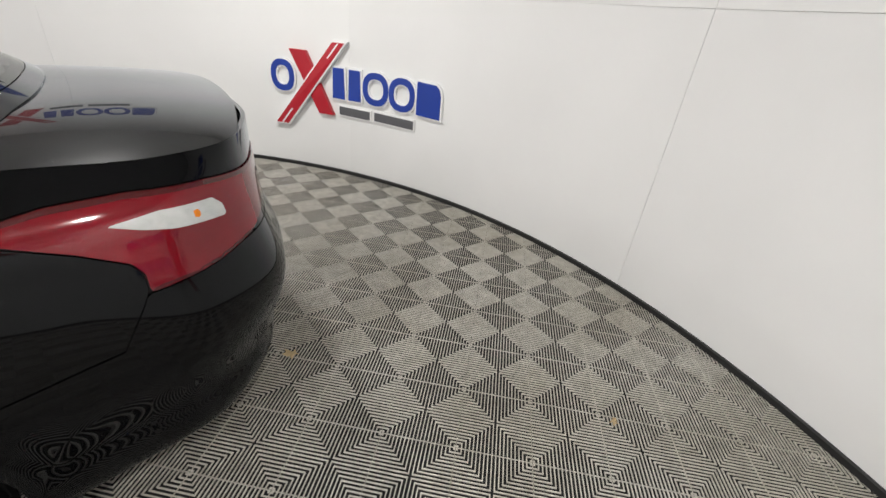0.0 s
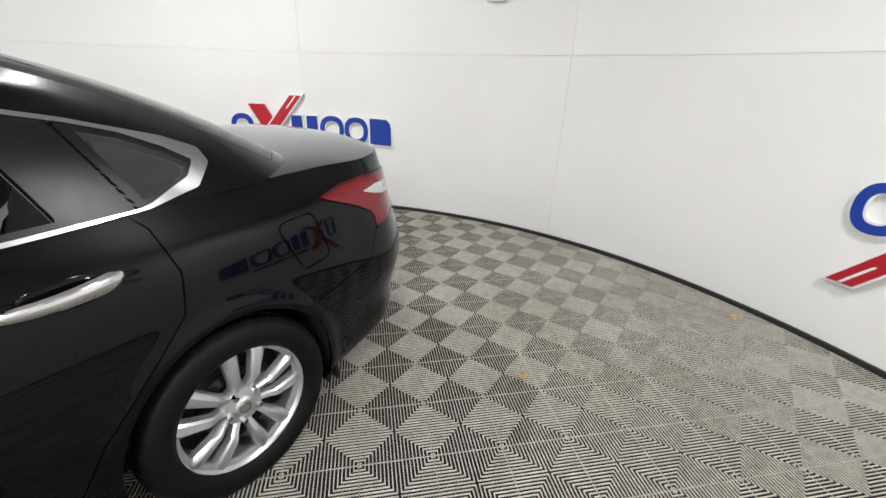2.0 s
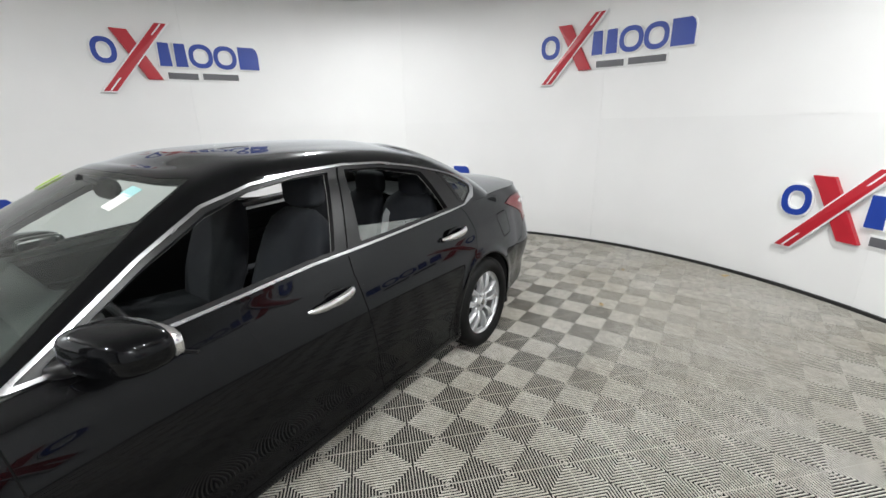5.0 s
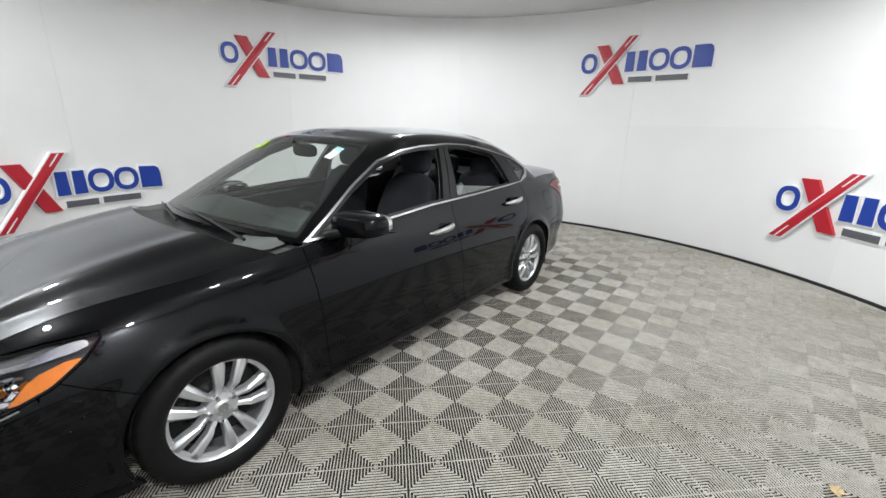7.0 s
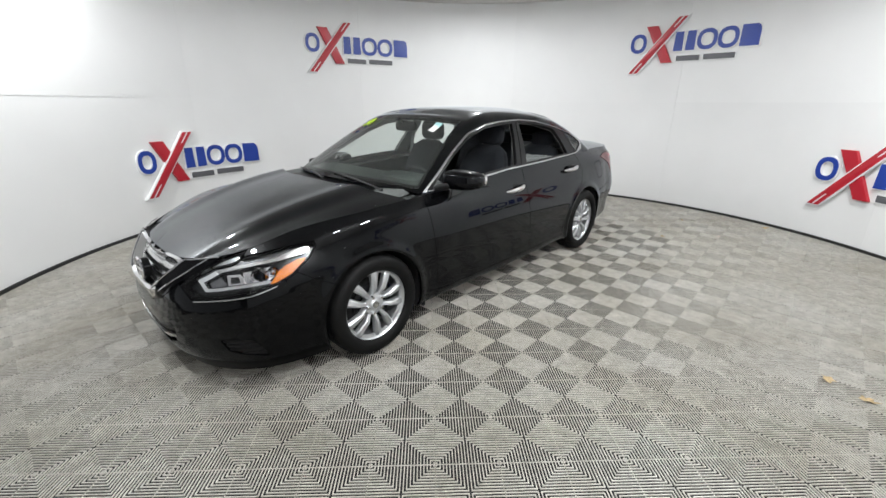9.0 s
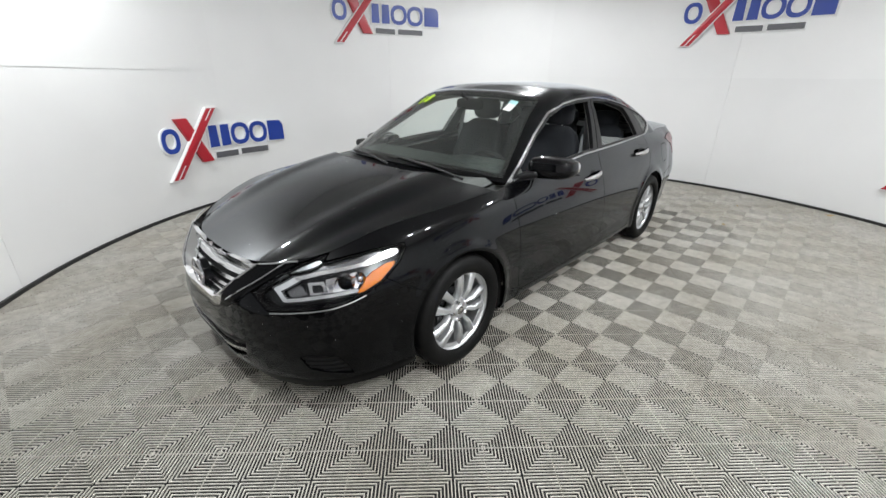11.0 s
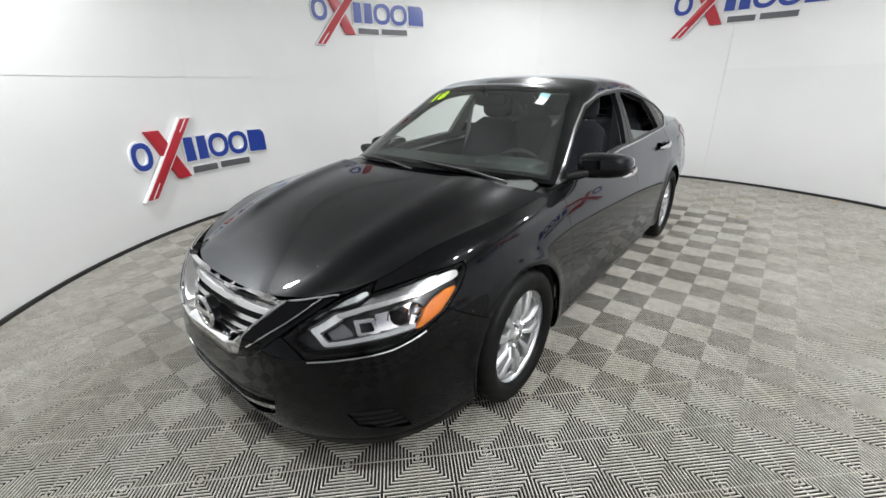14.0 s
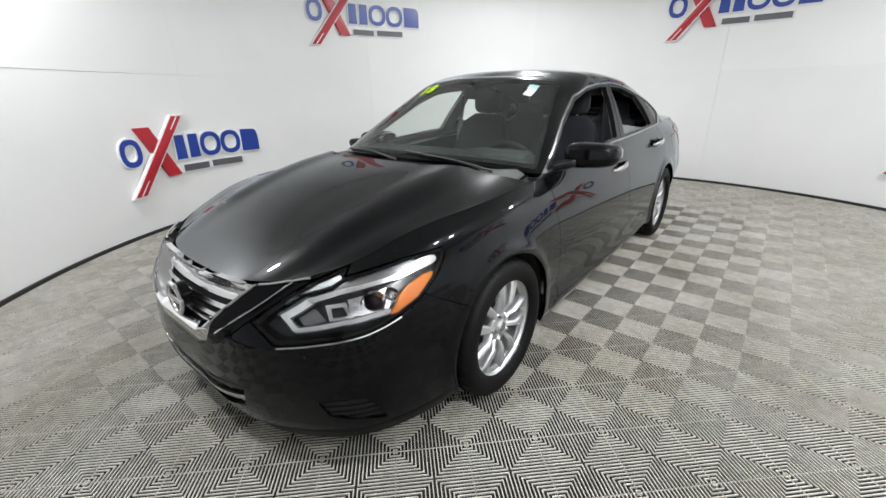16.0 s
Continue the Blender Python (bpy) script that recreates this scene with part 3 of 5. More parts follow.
VEE = [(-0.551, 0.741), (-0.401, 0.718), (0, 0.697), (0.401, 0.718), (0.551, 0.741), (0.501, 0.691), (0.423, 0.621), (0.342, 0.547), (0.279, 0.508), (0.12, 0.455), (-0.12, 0.455), (-0.279, 0.508), (-0.342, 0.547), (-0.423, 0.621), (-0.501, 0.691)]
nose = bx > 1.9
far = np.full(bx.shape, -1.0)
grille = np.where(nose, poly(by, bz, GRILLE), far)
vee = np.where(nose, poly(by, bz, VEE), far)
INTAKE = [(-0.40, 0.375), (0, 0.335), (0.40, 0.375), (0.375, 0.285), (0.25, 0.235), (-0.25, 0.235), (-0.375, 0.285)]
intake = np.where(nose, poly(by, bz, INTAKE), far)
AMBER_SHAPE = [(1.974, 0.621), (1.921, 0.625), (1.847, 0.666), (1.795, 0.705), (1.777, 0.726), (1.817, 0.723), (1.883, 0.701), (1.917, 0.681), (1.951, 0.645)]
fog = poly(bx, bz, [(2.207, 0.335), (2.156, 0.345), (2.084, 0.331), (2.053, 0.288), (2.019, 0.222), (2.133, 0.250), (2.18, 0.270)])
valance = 0.200 + 0.02 * np.clip((1.9 - bx) / 0.3, 0, 1)

fascia = both(bx - 1.55, np.where(bx > 1.9, 1.0, z_bump_f - bz) - GAP, arch, -headlamp - GAP, -vee - GAP, -intake, -fog, bz - valance - 0.001)
fascia = both(fascia, np.where((bx > 1.9) & (bx < 2.06), np.interp(bx, [1.9, 2.06], [0.60, 0.66]) - bz + 2.0 * (bx - 1.98).clip(0), 1.0))
panel("front_bumper", BODY, fascia, PAINT, car)
panel("lower_spoiler", BODY, both(valance - bz, bx - 1.55, arch), LIP, car, offset=-0.006, depth=0.02, label="black plastic lower spoiler")
panel("grille_surround", BODY, both(vee - GAP, -grille), GLOSSBLACK, car, offset=0.002, depth=0.03)
ring_in = -grille
# a channel: bright wall falling into the grille; outer facets coloured as chrome's dark reflection
VEE_S = grid(BODY["P"] + BODY["N"] * (0.022 - 0.30 * np.clip(ring_in, 0, 0.08) - 1.7 * np.clip(-ring_in, 0, 0.03))[..., None])
low = np.clip((0.27 - np.abs(by)) / 0.05, 0, 1) * 0.040
panel("chrome_vee", VEE_S, both(vee - 0.004, ring_in + 0.036, 0.005 + low - ring_in), CHROME, car, depth=0.02, label="chrome grille frame")
panel("vee_facet", VEE_S, both(vee - 0.004, ring_in - 0.006 - low), GLOSSBLACK, car, depth=0.03)


def on_body(u, w, sgn=1, offset=0.0, across=False):
    """Points on the body's left side (sgn -1: right) along a line of (x, z), or of (y, z) on the nose, made smooth."""
    q = np.stack([u, w], 1)
    q = hermite(np.arange(len(q)), q, np.linspace(0, len(q) - 1, 28))
    key = np.where(nose, by, 9.0) if across else bx
    out = []
    for a, c in q:
        k = np.argmin((key - a) ** 2 + (bz - c) ** 2)
        out.append(BODY["P"].reshape(-1, 3)[k] + BODY["N"].reshape(-1, 3)[k] * offset)
    out = np.array(out)
    for _ in range(4):
        out[1:-1] = (out[:-2] + 2 * out[1:-1] + out[2:]) / 4
    return out * (1, sgn, 1)


for sgn in (1, -1):
    for name, u, w, rad, off in (("vee_line", (0.503, 0.418, 0.285), (0.729, 0.647, 0.550), 0.0032, 0.014),
                                 ("vee_edge", (0.401, 0.335, 0.232), (0.716, 0.654, 0.556), 0.0050, 0.022),
                                 ("vee_top", (0.400, 0.475, 0.548), (0.719, 0.730, 0.741), 0.0042, 0.012)):
        v, f = tube(on_body(u, w, sgn, off, True), rad, 6)
        mesh_part(name, v, f, CHROME, car)
panel("grille_back", BODY, grille + 0.01, DARK, car, offset=-0.055, depth=0)
for zz in (0.572, 0.606, 0.640, 0.674):
    panel("grille_bar", BODY, both(grille - 0.014, 0.0075 - np.abs(bz - zz + 0.02 * (1 - (by / 0.4) ** 2))), SATIN, car, offset=-0.020, depth=0.03)
panel("intake_back", BODY, intake + 0.008, DARK, car, offset=-0.045, depth=0)
panel("intake_bar", BODY, both(intake, 0.010 - np.abs(bz - 0.258 - 0.25 * np.clip(np.abs(by) - 0.15, 0, 1))), SATIN, car, offset=-0.004, depth=0.02)
panel("intake_bar", BODY, both(intake, 0.008 - np.abs(bz - 0.305 - 0.2 * np.clip(np.abs(by) - 0.15, 0, 1))), BLACK, car, offset=-0.012, depth=0.02)
for sd in ("left", "right"):
    panel("fog_recess", BODY, fog + 0.006, BLACK, car, sd, offset=-0.03, depth=0)
    for zz in (0.248, 0.272, 0.296, 0.320):
        panel("fog_slat", BODY, both(fog, 0.006 - np.abs(bz - zz)), BLACK, car, sd, offset=-0.008, depth=0.02)
    fender = both(bx - x_front - GAP, 2.06 - bx, np.where(bx < 1.9, bz - np.where(bx > 1.55, z_bump_f, 0.0) - GAP, bz - 0.60), arch, -headlamp - GAP, -vee - GAP,
                  np.where(bx > 1.9, bz - np.interp(bx, [1.9, 2.06], [0.60, 0.66]) - 2.0 * (bx - 1.98).clip(0), 1.0))
    fender = both(fender, np.where(bx < 1.2, bz - 0.20, 1.0))
    panel("front_fender", BODY, fender, PAINT, car, sd)
    panel("front_door", BODY, both(x_front - bx - GAP, bx - x_mid - GAP, bz - z_sill - GAP), PAINT, car, sd)
    panel("rear_door", BODY, both(x_mid - bx - GAP, bx - x_rear - GAP, bz - z_sill - GAP, np.hypot(bx + AXLE, bz - HUB) - ARCH_R - 0.035), PAINT, car, sd)
    panel("sill", BODY, both(z_sill - bz - GAP, x_front - bx + 0.05, bx + 1.10, arch), PAINT, car, sd)
    quarter = both(x_rear - bx - GAP, arch, bz - np.where(bx < -1.70, z_bump_r, 0) - GAP, bx + 2.30, -taillamp - GAP)
    quarter = both(quarter, np.where(bz > z_sill, 1.0, np.where(bx < -1.2, 1.0, -1.0)))
    if sd == "left":
        panel("fuel_door", BODY, fuel - GAP, PAINT, car, sd)
        quarter = both(quarter, -fuel - GAP)
    panel("quarter_panel", BODY, quarter, PAINT, car, sd)
    # tail lamp
    tail = panel("tail_lamp", BODY, taillamp - GAP, REDLENS, car, sd, offset=0.003, depth=0.03, label="red tail lamp lens")
    panel("lens_top", BODY, both(taillamp - 0.003, 0.013 - line_dist(bx, bz, [(-1.85, 0.962), (-1.943, 0.977), (-2.072, 0.985), (-2.238, 0.977), (-2.40, 0.958)])), DARKRED, tail, sd, offset=0.0045, depth=0.004)
    panel("lens_foot", BODY, both(taillamp - 0.003, 0.010 - line_dist(bx, bz, [(-2.33, 0.80), (-2.223, 0.782), (-2.144, 0.776), (-2.08, 0.772)])), DARKRED, tail, sd, offset=0.0045, depth=0.004)
    reverse = poly(bx, bz, [(-2.03, 0.929), (-2.126, 0.941), (-2.24, 0.934), (-2.262, 0.912), (-2.269, 0.882), (-2.152, 0.896), (-2.092, 0.910)])
    amber_chip = poly(bx, bz, [(-2.193, 0.922), (-2.207, 0.921), (-2.209, 0.902), (-2.195, 0.903)])
    panel("reverse_lens", BODY, both(reverse, -amber_chip), RIBLENS, tail, sd, offset=0.0045, depth=0.004, label="clear ribbed reversing lens")
    panel("amber_chip", BODY, amber_chip, AMBER, tail, sd, offset=0.0045, depth=0.004)
    for k in range(7):
        panel("lens_rib", BODY, both(reverse - 0.003, 0.0011 - np.abs(bz - 0.893 - 0.0065 * k + 0.05 * (bx + 2.2)), -amber_chip), CLEARLENS, tail, sd, offset=0.0060, depth=0.002)
    # headlamp
    head = panel("headlamp", BODY, headlamp - GAP, LAMPBACK, car, sd, offset=-0.05, depth=0, label="headlamp with clear cover and amber reflector")
    panel("lamp_cover", BODY, headlamp - GAP, COVER, head, sd, offset=0.002, depth=0)
    panel("lamp_rim", BODY, both(headlamp - GAP, 0.009 + 0.010 * np.clip((0.60 - bz) / 0.05, 0, 1) - headlamp), GLOSSBLACK, head, sd, offset=-0.004, depth=0.045)
    v, f = tube(on_body((2.262, 2.214, 2.129, 2.037, 1.945), (0.541, 0.550, 0.563, 0.579, 0.608), 1 if sd == "left" else -1, 0.003), 0.0040, 6)
    mesh_part("lamp_lip", v, f, SATIN, head)
    panel("amber_reflector", BODY, both(headlamp - 0.006, poly(bx, bz, AMBER_SHAPE)), AMBER, head, sd, offset=-0.012, depth=0.02, label="amber side reflector")
    strip = line_dist(bx, bz, [(2.145, .686), (2.219, .640), (2.215, .600), (2.115, .620), (2.027, .630), (1.973, .634)])
    panel("light_strip", BODY, both(headlamp - 0.010, 0.0068 - strip), CLEARLENS, head, sd, offset=-0.014, depth=0.02, label="clear light strip")
    panel("strip_edge", BODY, both(headlamp - 0.010, 0.0105 - strip, strip - 0.0070), DARKCHROME, head, sd, offset=-0.012, depth=0.02)
    brow_d = line_dist(bx, bz, [(2.145, .686), (2.073, .707), (2.001, .720), (1.906, .733), (1.820, .755), (1.757, .766)])
    brow_w = 0.0060 + 0.0085 * np.clip((1.93 - bx) / 0.12, 0, 1) * np.clip((bx - 1.73) / 0.05, 0, 1)
    panel("brow", BODY, both(headlamp - 0.009, brow_w - brow_d), REFLECTOR, head, sd, offset=-0.010, depth=0.03, label="bright reflector brow")
    panel("brow_shade", BODY, both(headlamp - 0.009, poly(bx, bz, [(2.10, .704), (2.001, .724), (1.90, .738), (1.78, .766), (1.853, .778), (1.963, .757), (2.03, .742)]), brow_d - brow_w - 0.001), LAMPGREY, head, sd,
          offset=-0.016, depth=0.02)
    panel("upper_bezel", BODY, both(headlamp - 0.007, poly(bx, bz, [(2.252, .640), (2.181, .694), (2.109, .734), (1.999, .777), (2.036, .745), (2.079, .724), (2.158, .701), (2.228, .655)])), BEZEL, head, sd, offset=-0.006, depth=0.02)
    panel("reflector_bowl", BODY, poly(bx, bz, [(2.067, .691), (1.944, .711), (1.928, .686), (1.968, .640), (2.041, .636), (2.083, .640)]), REFLECTOR, head, sd, offset=-0.036, depth=0.01)
    panel("step_facet", BODY, both(poly(bx, bz, [(2.198, .654), (2.152, .675), (2.144, .631), (2.197, .612)]), strip - 0.012), LAMPGREY, head, sd, offset=-0.026, depth=0.02)
    panel("pocket_rim", BODY, both(poly(bx, bz, [(2.124, .675), (2.074, .681), (2.076, .633), (2.138, .628)]), -poly(bx, bz, [(2.116, .666), (2.086, .669), (2.089, .642), (2.126, .637)])), REFLECTOR, head, sd,
          offset=-0.020, depth=0.025)
panel("rear_bumper", BODY, both(np.where(bx < -1.70, z_bump_r - bz - GAP, 0.62 - bz), -1.70 - bx, arch, -taillamp - GAP), PAINT, car)
panel("boot_lid_back", BODY, both(bz - z_bump_r - GAP, -2.30 - bx, -taillamp - GAP), PAINT, car)
# dark shell behind the panel gaps
coarse = grid(BODY["P"][::3, ::3])
cx_, cz_ = coarse["x"], coarse["z"]
shell = both(np.hypot(cx_ - AXLE, cz_ - HUB) - ARCH_F - 0.02, np.hypot(cx_ + AXLE, cz_ - HUB) - ARCH_R - 0.02, -poly(cx_, cz_, HEADLAMP) - 0.02,
             np.where(cx_ > 1.9, -poly(coarse["y"], cz_, VEE) - 0.01, 1.0), np.where(cx_ > 1.9, -poly(coarse["y"], cz_, INTAKE) - 0.01, 1.0))
panel("inner_shell", coarse, shell, DARK, car, offset=-0.016, depth=0)


# bonnet and boot lid: patches between the left and right top edges
def cap(front_x, back_x, front_drop, back_drop, mid_z, crown, ns=70, nc=40, sag=2.2, gap=0.004):
    """Rows from the front edge to the back edge, columns from the middle to the left edge."""
    order = np.argsort(TOP[:, 0])
    ex, ey, ez = TOP[order, 0], TOP[order, 1], TOP[order, 2]
    s, c = np.linspace(0, 1, ns)[:, None], np.linspace(0, 1, nc)[None, :]
    xf, xb = front_x - front_drop * c ** sag, back_x - back_drop * c ** sag
    X = xf + (xb - xf) * s
    xe = X[:, -1:]
    W, ZE = np.interp(xe, ex, ey) - gap, np.interp(xe, ex, ez)
    zc = np.interp(s, np.linspace(0, 1, len(mid_z)), mid_z) if len(mid_z) < 3 else hermite(np.linspace(0, 1, len(mid_z)), np.array(mid_z), s[:, 0])[:, None]
    Z = ZE + (zc - ZE) * (1 - c ** crown)
    return X, W * c + 0 * X, Z, s + 0 * X, c + 0 * X


hx, hy, hz, hs, hc = cap(2.255, 1.275, 0.20, 0.23, [0.710, 0.790, 0.861, 0.918, 0.959, 0.988], 4.0, ns=110, nc=60, sag=3.0)
hz = hz + 0.015 * np.exp(-((hc - 0.62) / 0.12) ** 2) * np.clip(hs * 3, 0, 1) - 0.004 * np.exp(-((hc - 0.78) / 0.08) ** 2)
HOOD = grid(np.stack([hx, hy, hz], 2))
HOOD["N"] *= np.sign(HOOD["N"][..., 2:3])


def cap_panel(name, s, mat, depth=0.02, label=""):
    v, f = cut(s, np.ones(s["x"].shape))
    nrm = np.cross(v[f[0][1]] - v[f[0][0]], v[f[0][2]] - v[f[0][0]])
    if nrm[2] < 0:
        f = [q[::-1] for q in f]
    v, f = welded([(v, f), mirrored(v, f)])
    v, f = flanged(v, f, depth)
    return mesh_part(name, v, f, mat, car, label)


cap_panel("bonnet", HOOD, PAINT)
# plastic cowl between the bonnet's rear edge and the windscreen
yy = np.linspace(0, 0.72, 25)
back = np.stack([np.interp(yy, HOOD["y"][-1], HOOD["x"][-1]) + 0.02, yy, np.interp(yy, HOOD["y"][-1], HOOD["z"][-1]) - 0.016], 1)
foot = np.stack([np.interp(yy, [0, .35, .62, .765], [1.125, 1.085, 1.0, 0.90]) - 0.03, yy, np.interp(yy, [0, .35, .62, .765], [.978, .972, .955, .93]) - 0.012], 1)
mid_ = (back + foot) / 2 - (0, 0, 0.012)
COWL = grid(np.stack([back, mid_, foot]))
v, f = cut(COWL, np.ones(COWL["x"].shape))
f = [q[::-1] for q in f] if np.cross(v[f[0][1]] - v[f[0][0]], v[f[0][2]] - v[f[0][0]])[2] < 0 else f
v, f = welded([(v, f), mirrored(v, f)])
mesh_part("cowl", v, f, LIP, car, "black plastic cowl under the windscreen")
tx, ty, tz, ts, tc = cap(-1.905, -2.425, -0.235, -0.07, [1.080, 1.086, 1.086, 1.081, 1.070], 3.0, ns=50)
cap_panel("boot_lid", grid(np.stack([tx, ty, tz], 2)), PAINT)

# ---- greenhouse: from the belt over pillars and glass to the middle of the roof ----
G0 = [(-1.93, 0, 1.085), (-1.90, .35, 1.08), (-1.83, .60, 1.06), (-1.68, .735, 1.035), (-1.388, .772, 1.03), (-.80, .797, 1.0), (-.10, .806, .97), (.72, .79, .932),
      (.90, .765, .93), (1.0, .62, .955), (1.085, .35, .972), (1.125, 0, .978)]
G2 = [(-1.15, 0, 1.420), (-1.14, .28, 1.412), (-1.12, .42, 1.391), (-1.08, .49, 1.370), (-.95, .52, 1.384), (-.62, .54, 1.412), (-.15, .55, 1.425), (.12, .535, 1.402),
      (.20, .51, 1.385), (.26, .44, 1.386), (.31, .26, 1.398), (.33, 0, 1.403)]


def green_cage():
    a, b = np.array(G0, float), np.array(G2, float)
    out = a.copy()
    lines = [a]
    ctr = np.array([-0.35, 0, 0])
    for f, bulge in ((0.35, 0.016), (0.7, 0.02)):
        q = a + (b - a) * f
        d = (q - ctr) * (0.55, 1, 0)
        d /= np.linalg.norm(d, axis=1, keepdims=True)
        q = q + d * bulge + (0, 0, 0.004)
        q[:, 2] += 0.016 * np.clip((-0.95 - q[:, 0]) / 0.3, 0, 1)
        lines.append(q)
    lines.append(b)
    for f in (0.30, 0.65, 1.0):
        q = b.copy()
        q[:, 0] = b[:, 0] + (np.clip(b[:, 0], -0.85, 0.08) - b[:, 0]) * f * 0.9
        q[:, 1] = b[:, 1] * (1 - f)
        zt = np.interp(q[:, 0], [-1.15, -0.9, -0.35, 0.1, 0.33], [1.422, 1.455, 1.477, 1.450, 1.406])
        q[:, 2] = b[:, 2] + (zt - b[:, 2]) * (1 - (1 - f) ** 2.2)
        lines.append(q)
    return np.array(lines)


GREEN = surface(green_cage(), 460, 132)
gx, gy, gz, gu, gv = (GREEN[k] for k in ("x", "y", "z", "U", "V"))
DLO = [(0.90, 0.925), (0.72, 1.03), (0.50, 1.162), (0.259, 1.285), (0.06, 1.338), (-0.15, 1.36), (-0.43, 1.368), (-0.70, 1.352), (-0.95, 1.312), (-1.20, 1.255), (-1.40, 1.195),
       (-1.485, 1.155), (-1.495, 1.115), (-1.435, 1.055), (-1.27, 1.022), (-0.66, 1.0), (-0.06, 0.985), (0.40, 0.955)]
dlo = np.where((gu > 2.5) & (gu < 9.2) & (gv < 3.6), poly(gx, gz, DLO), -1.0)
rim = 0.0115 + 0.03 * np.clip((-1.30 - gx) / 0.15, 0, 1)
screen = both((gu - 8.17) * 0.25, gv * 0.3 - 0.03, (2.86 - gv) * 0.3)
back_glass = both((2.35 - gu) * 0.25, gv * 0.3 - 0.05, (2.88 - gv) * 0.3)
skin = both(-dlo, -screen - GAP, -back_glass - GAP)
panel("roof_shell", GREEN, skin, PAINT, car, depth=0.03)
inner = both(-dlo - 0.01, -screen, -back_glass)
panel("headliner", GREEN, inner, GREYTRIM, car, offset=-0.034, depth=0, label="pale grey headliner and pillar trim")
panel("windscreen", GREEN, screen - 0.001, SCREENGLASS, car, depth=0, label="clear windscreen")
panel("screen_band", GREEN, both(screen, 0.035 - screen), GLOSSBLACK, car, offset=-0.003, depth=0, label="black border band of the windscreen")
panel("rear_window", GREEN, back_glass - 0.001, DARKGLASS, car, depth=0, label="rear window glass")
panel("rear_window_band", GREEN, both(back_glass, 0.03 - back_glass), GLOSSBLACK, car, offset=-0.003, depth=0)
xa = np.interp(gz, [1.0, 1.33], [-0.19, -0.335])          # front window's rear edge
xb = np.interp(gz, [1.0, 1.33], [-0.352, -0.438])         # rear window's front edge
xc = np.interp(gz, [1.02, 1.27], [-1.115, -1.02])         # rear window's rear edge
xd = np.interp(gz, [1.02, 1.28], [-1.275, -1.163])        # door's rear edge
opening = dlo - rim
for sd in ("left", "right"):
    panel("chrome_surround", GREEN, both(dlo - 0.001, -opening), SURROUND, car, sd, offset=0.004, depth=0.012, label="bright window surround")
    frame_l = 0.016
    front_win = both(opening - frame_l, gx - xa)
    rear_win = both(opening - frame_l, xb - gx, gx - xc)
    quarter_win = both(opening - 0.012, xd - gx - 0.03)
    panel("window_frame", GREEN, both(opening, -front_win, -rear_win, -quarter_win, np.abs(gx - xd) - 0.0045, np.abs(gx - np.interp(gz, [1.0, 1.35], [-0.262, -0.40])) - 0.0045), PILLAR, car, sd,
          offset=-0.004, depth=0.03, label="black window frames and centre pillar")
    panel("quarter_glass", GREEN, quarter_win, DARKGLASS, car, sd, offset=-0.003, depth=0)
    drop = 1.085 + (gx + 0.42) * 0.115
    panel("rear_side_glass", GREEN, both(rear_win + 0.01, drop - gz), SIDEGLASS, car, sd, offset=-0.014, depth=0.003, label="rear side window, wound down most of the way")
    panel("pillar_trim", GREEN, both(opening + 0.02, -front_win, -rear_win, -quarter_win), GREYTRIM, car, sd, offset=-0.038, depth=0)
    door_in = both(bx + 1.25, 0.86 - bx, bz - 0.24, np.hypot(bx + AXLE, bz - HUB) - ARCH_R - 0.04)
    panel("door_card", BODY, door_in, LEATHER, car, sd, offset=-0.085, depth=0.0)
    panel("door_top", BODY, both(bx + 1.25, 0.9 - bx, bv - 5.75), LEATHER, car, sd, offset=-0.004, depth=0.085)


# ---- wheels ----
TYRE_R, RIM_R = 0.322, 0.222


def tyre_mesh():
    """Tyre with rounded shoulders and cut tread; its outer side towards +y."""
    prof = [(0.222, 0.085), (0.232, 0.097), (0.246, 0.106), (0.268, 0.111), (0.290, 0.106), (0.307, 0.096), (0.317, 0.082)]
    prof += [(0.3215, 0.066), (0.3215, 0.046), (0.315, 0.044), (0.315, 0.038), (0.3225, 0.036), (0.3225, 0.006), (0.315, 0.004)]
    prof = prof + [(r, -h) for r, h in prof[::-1]]
    v, f = revolve(prof, 96)
    m = len(prof)
    for i in range(96):
        if i % 3 == 0:
            for k in (6, 7, 8):
                v[i * m + k] *= (0.985, 1, 0.985)
            for k in (m - 7, m - 8, m - 9):
                v[i * m + k] *= (0.985, 1, 0.985)
    return v, f


def prism(outline, y0, y1, bulge=0.0):
    """An outline in the wheel's plane (x, z), from depth y0 to y1, with its front face slightly smaller."""
    q = np.asarray(outline, float)
    c = q.mean(0)
    small = c + (q - c) * 0.90
    n = len(q)
    verts = [(x, y0, z) for x, z in q] + [(x, y1, z) for x, z in small]
    faces = [[n + k for k in range(n)]] + [[k, (k + 1) % n, n + (k + 1) % n, n + k] for k in range(n)]
    return verts, faces


RIM_K = 1.065


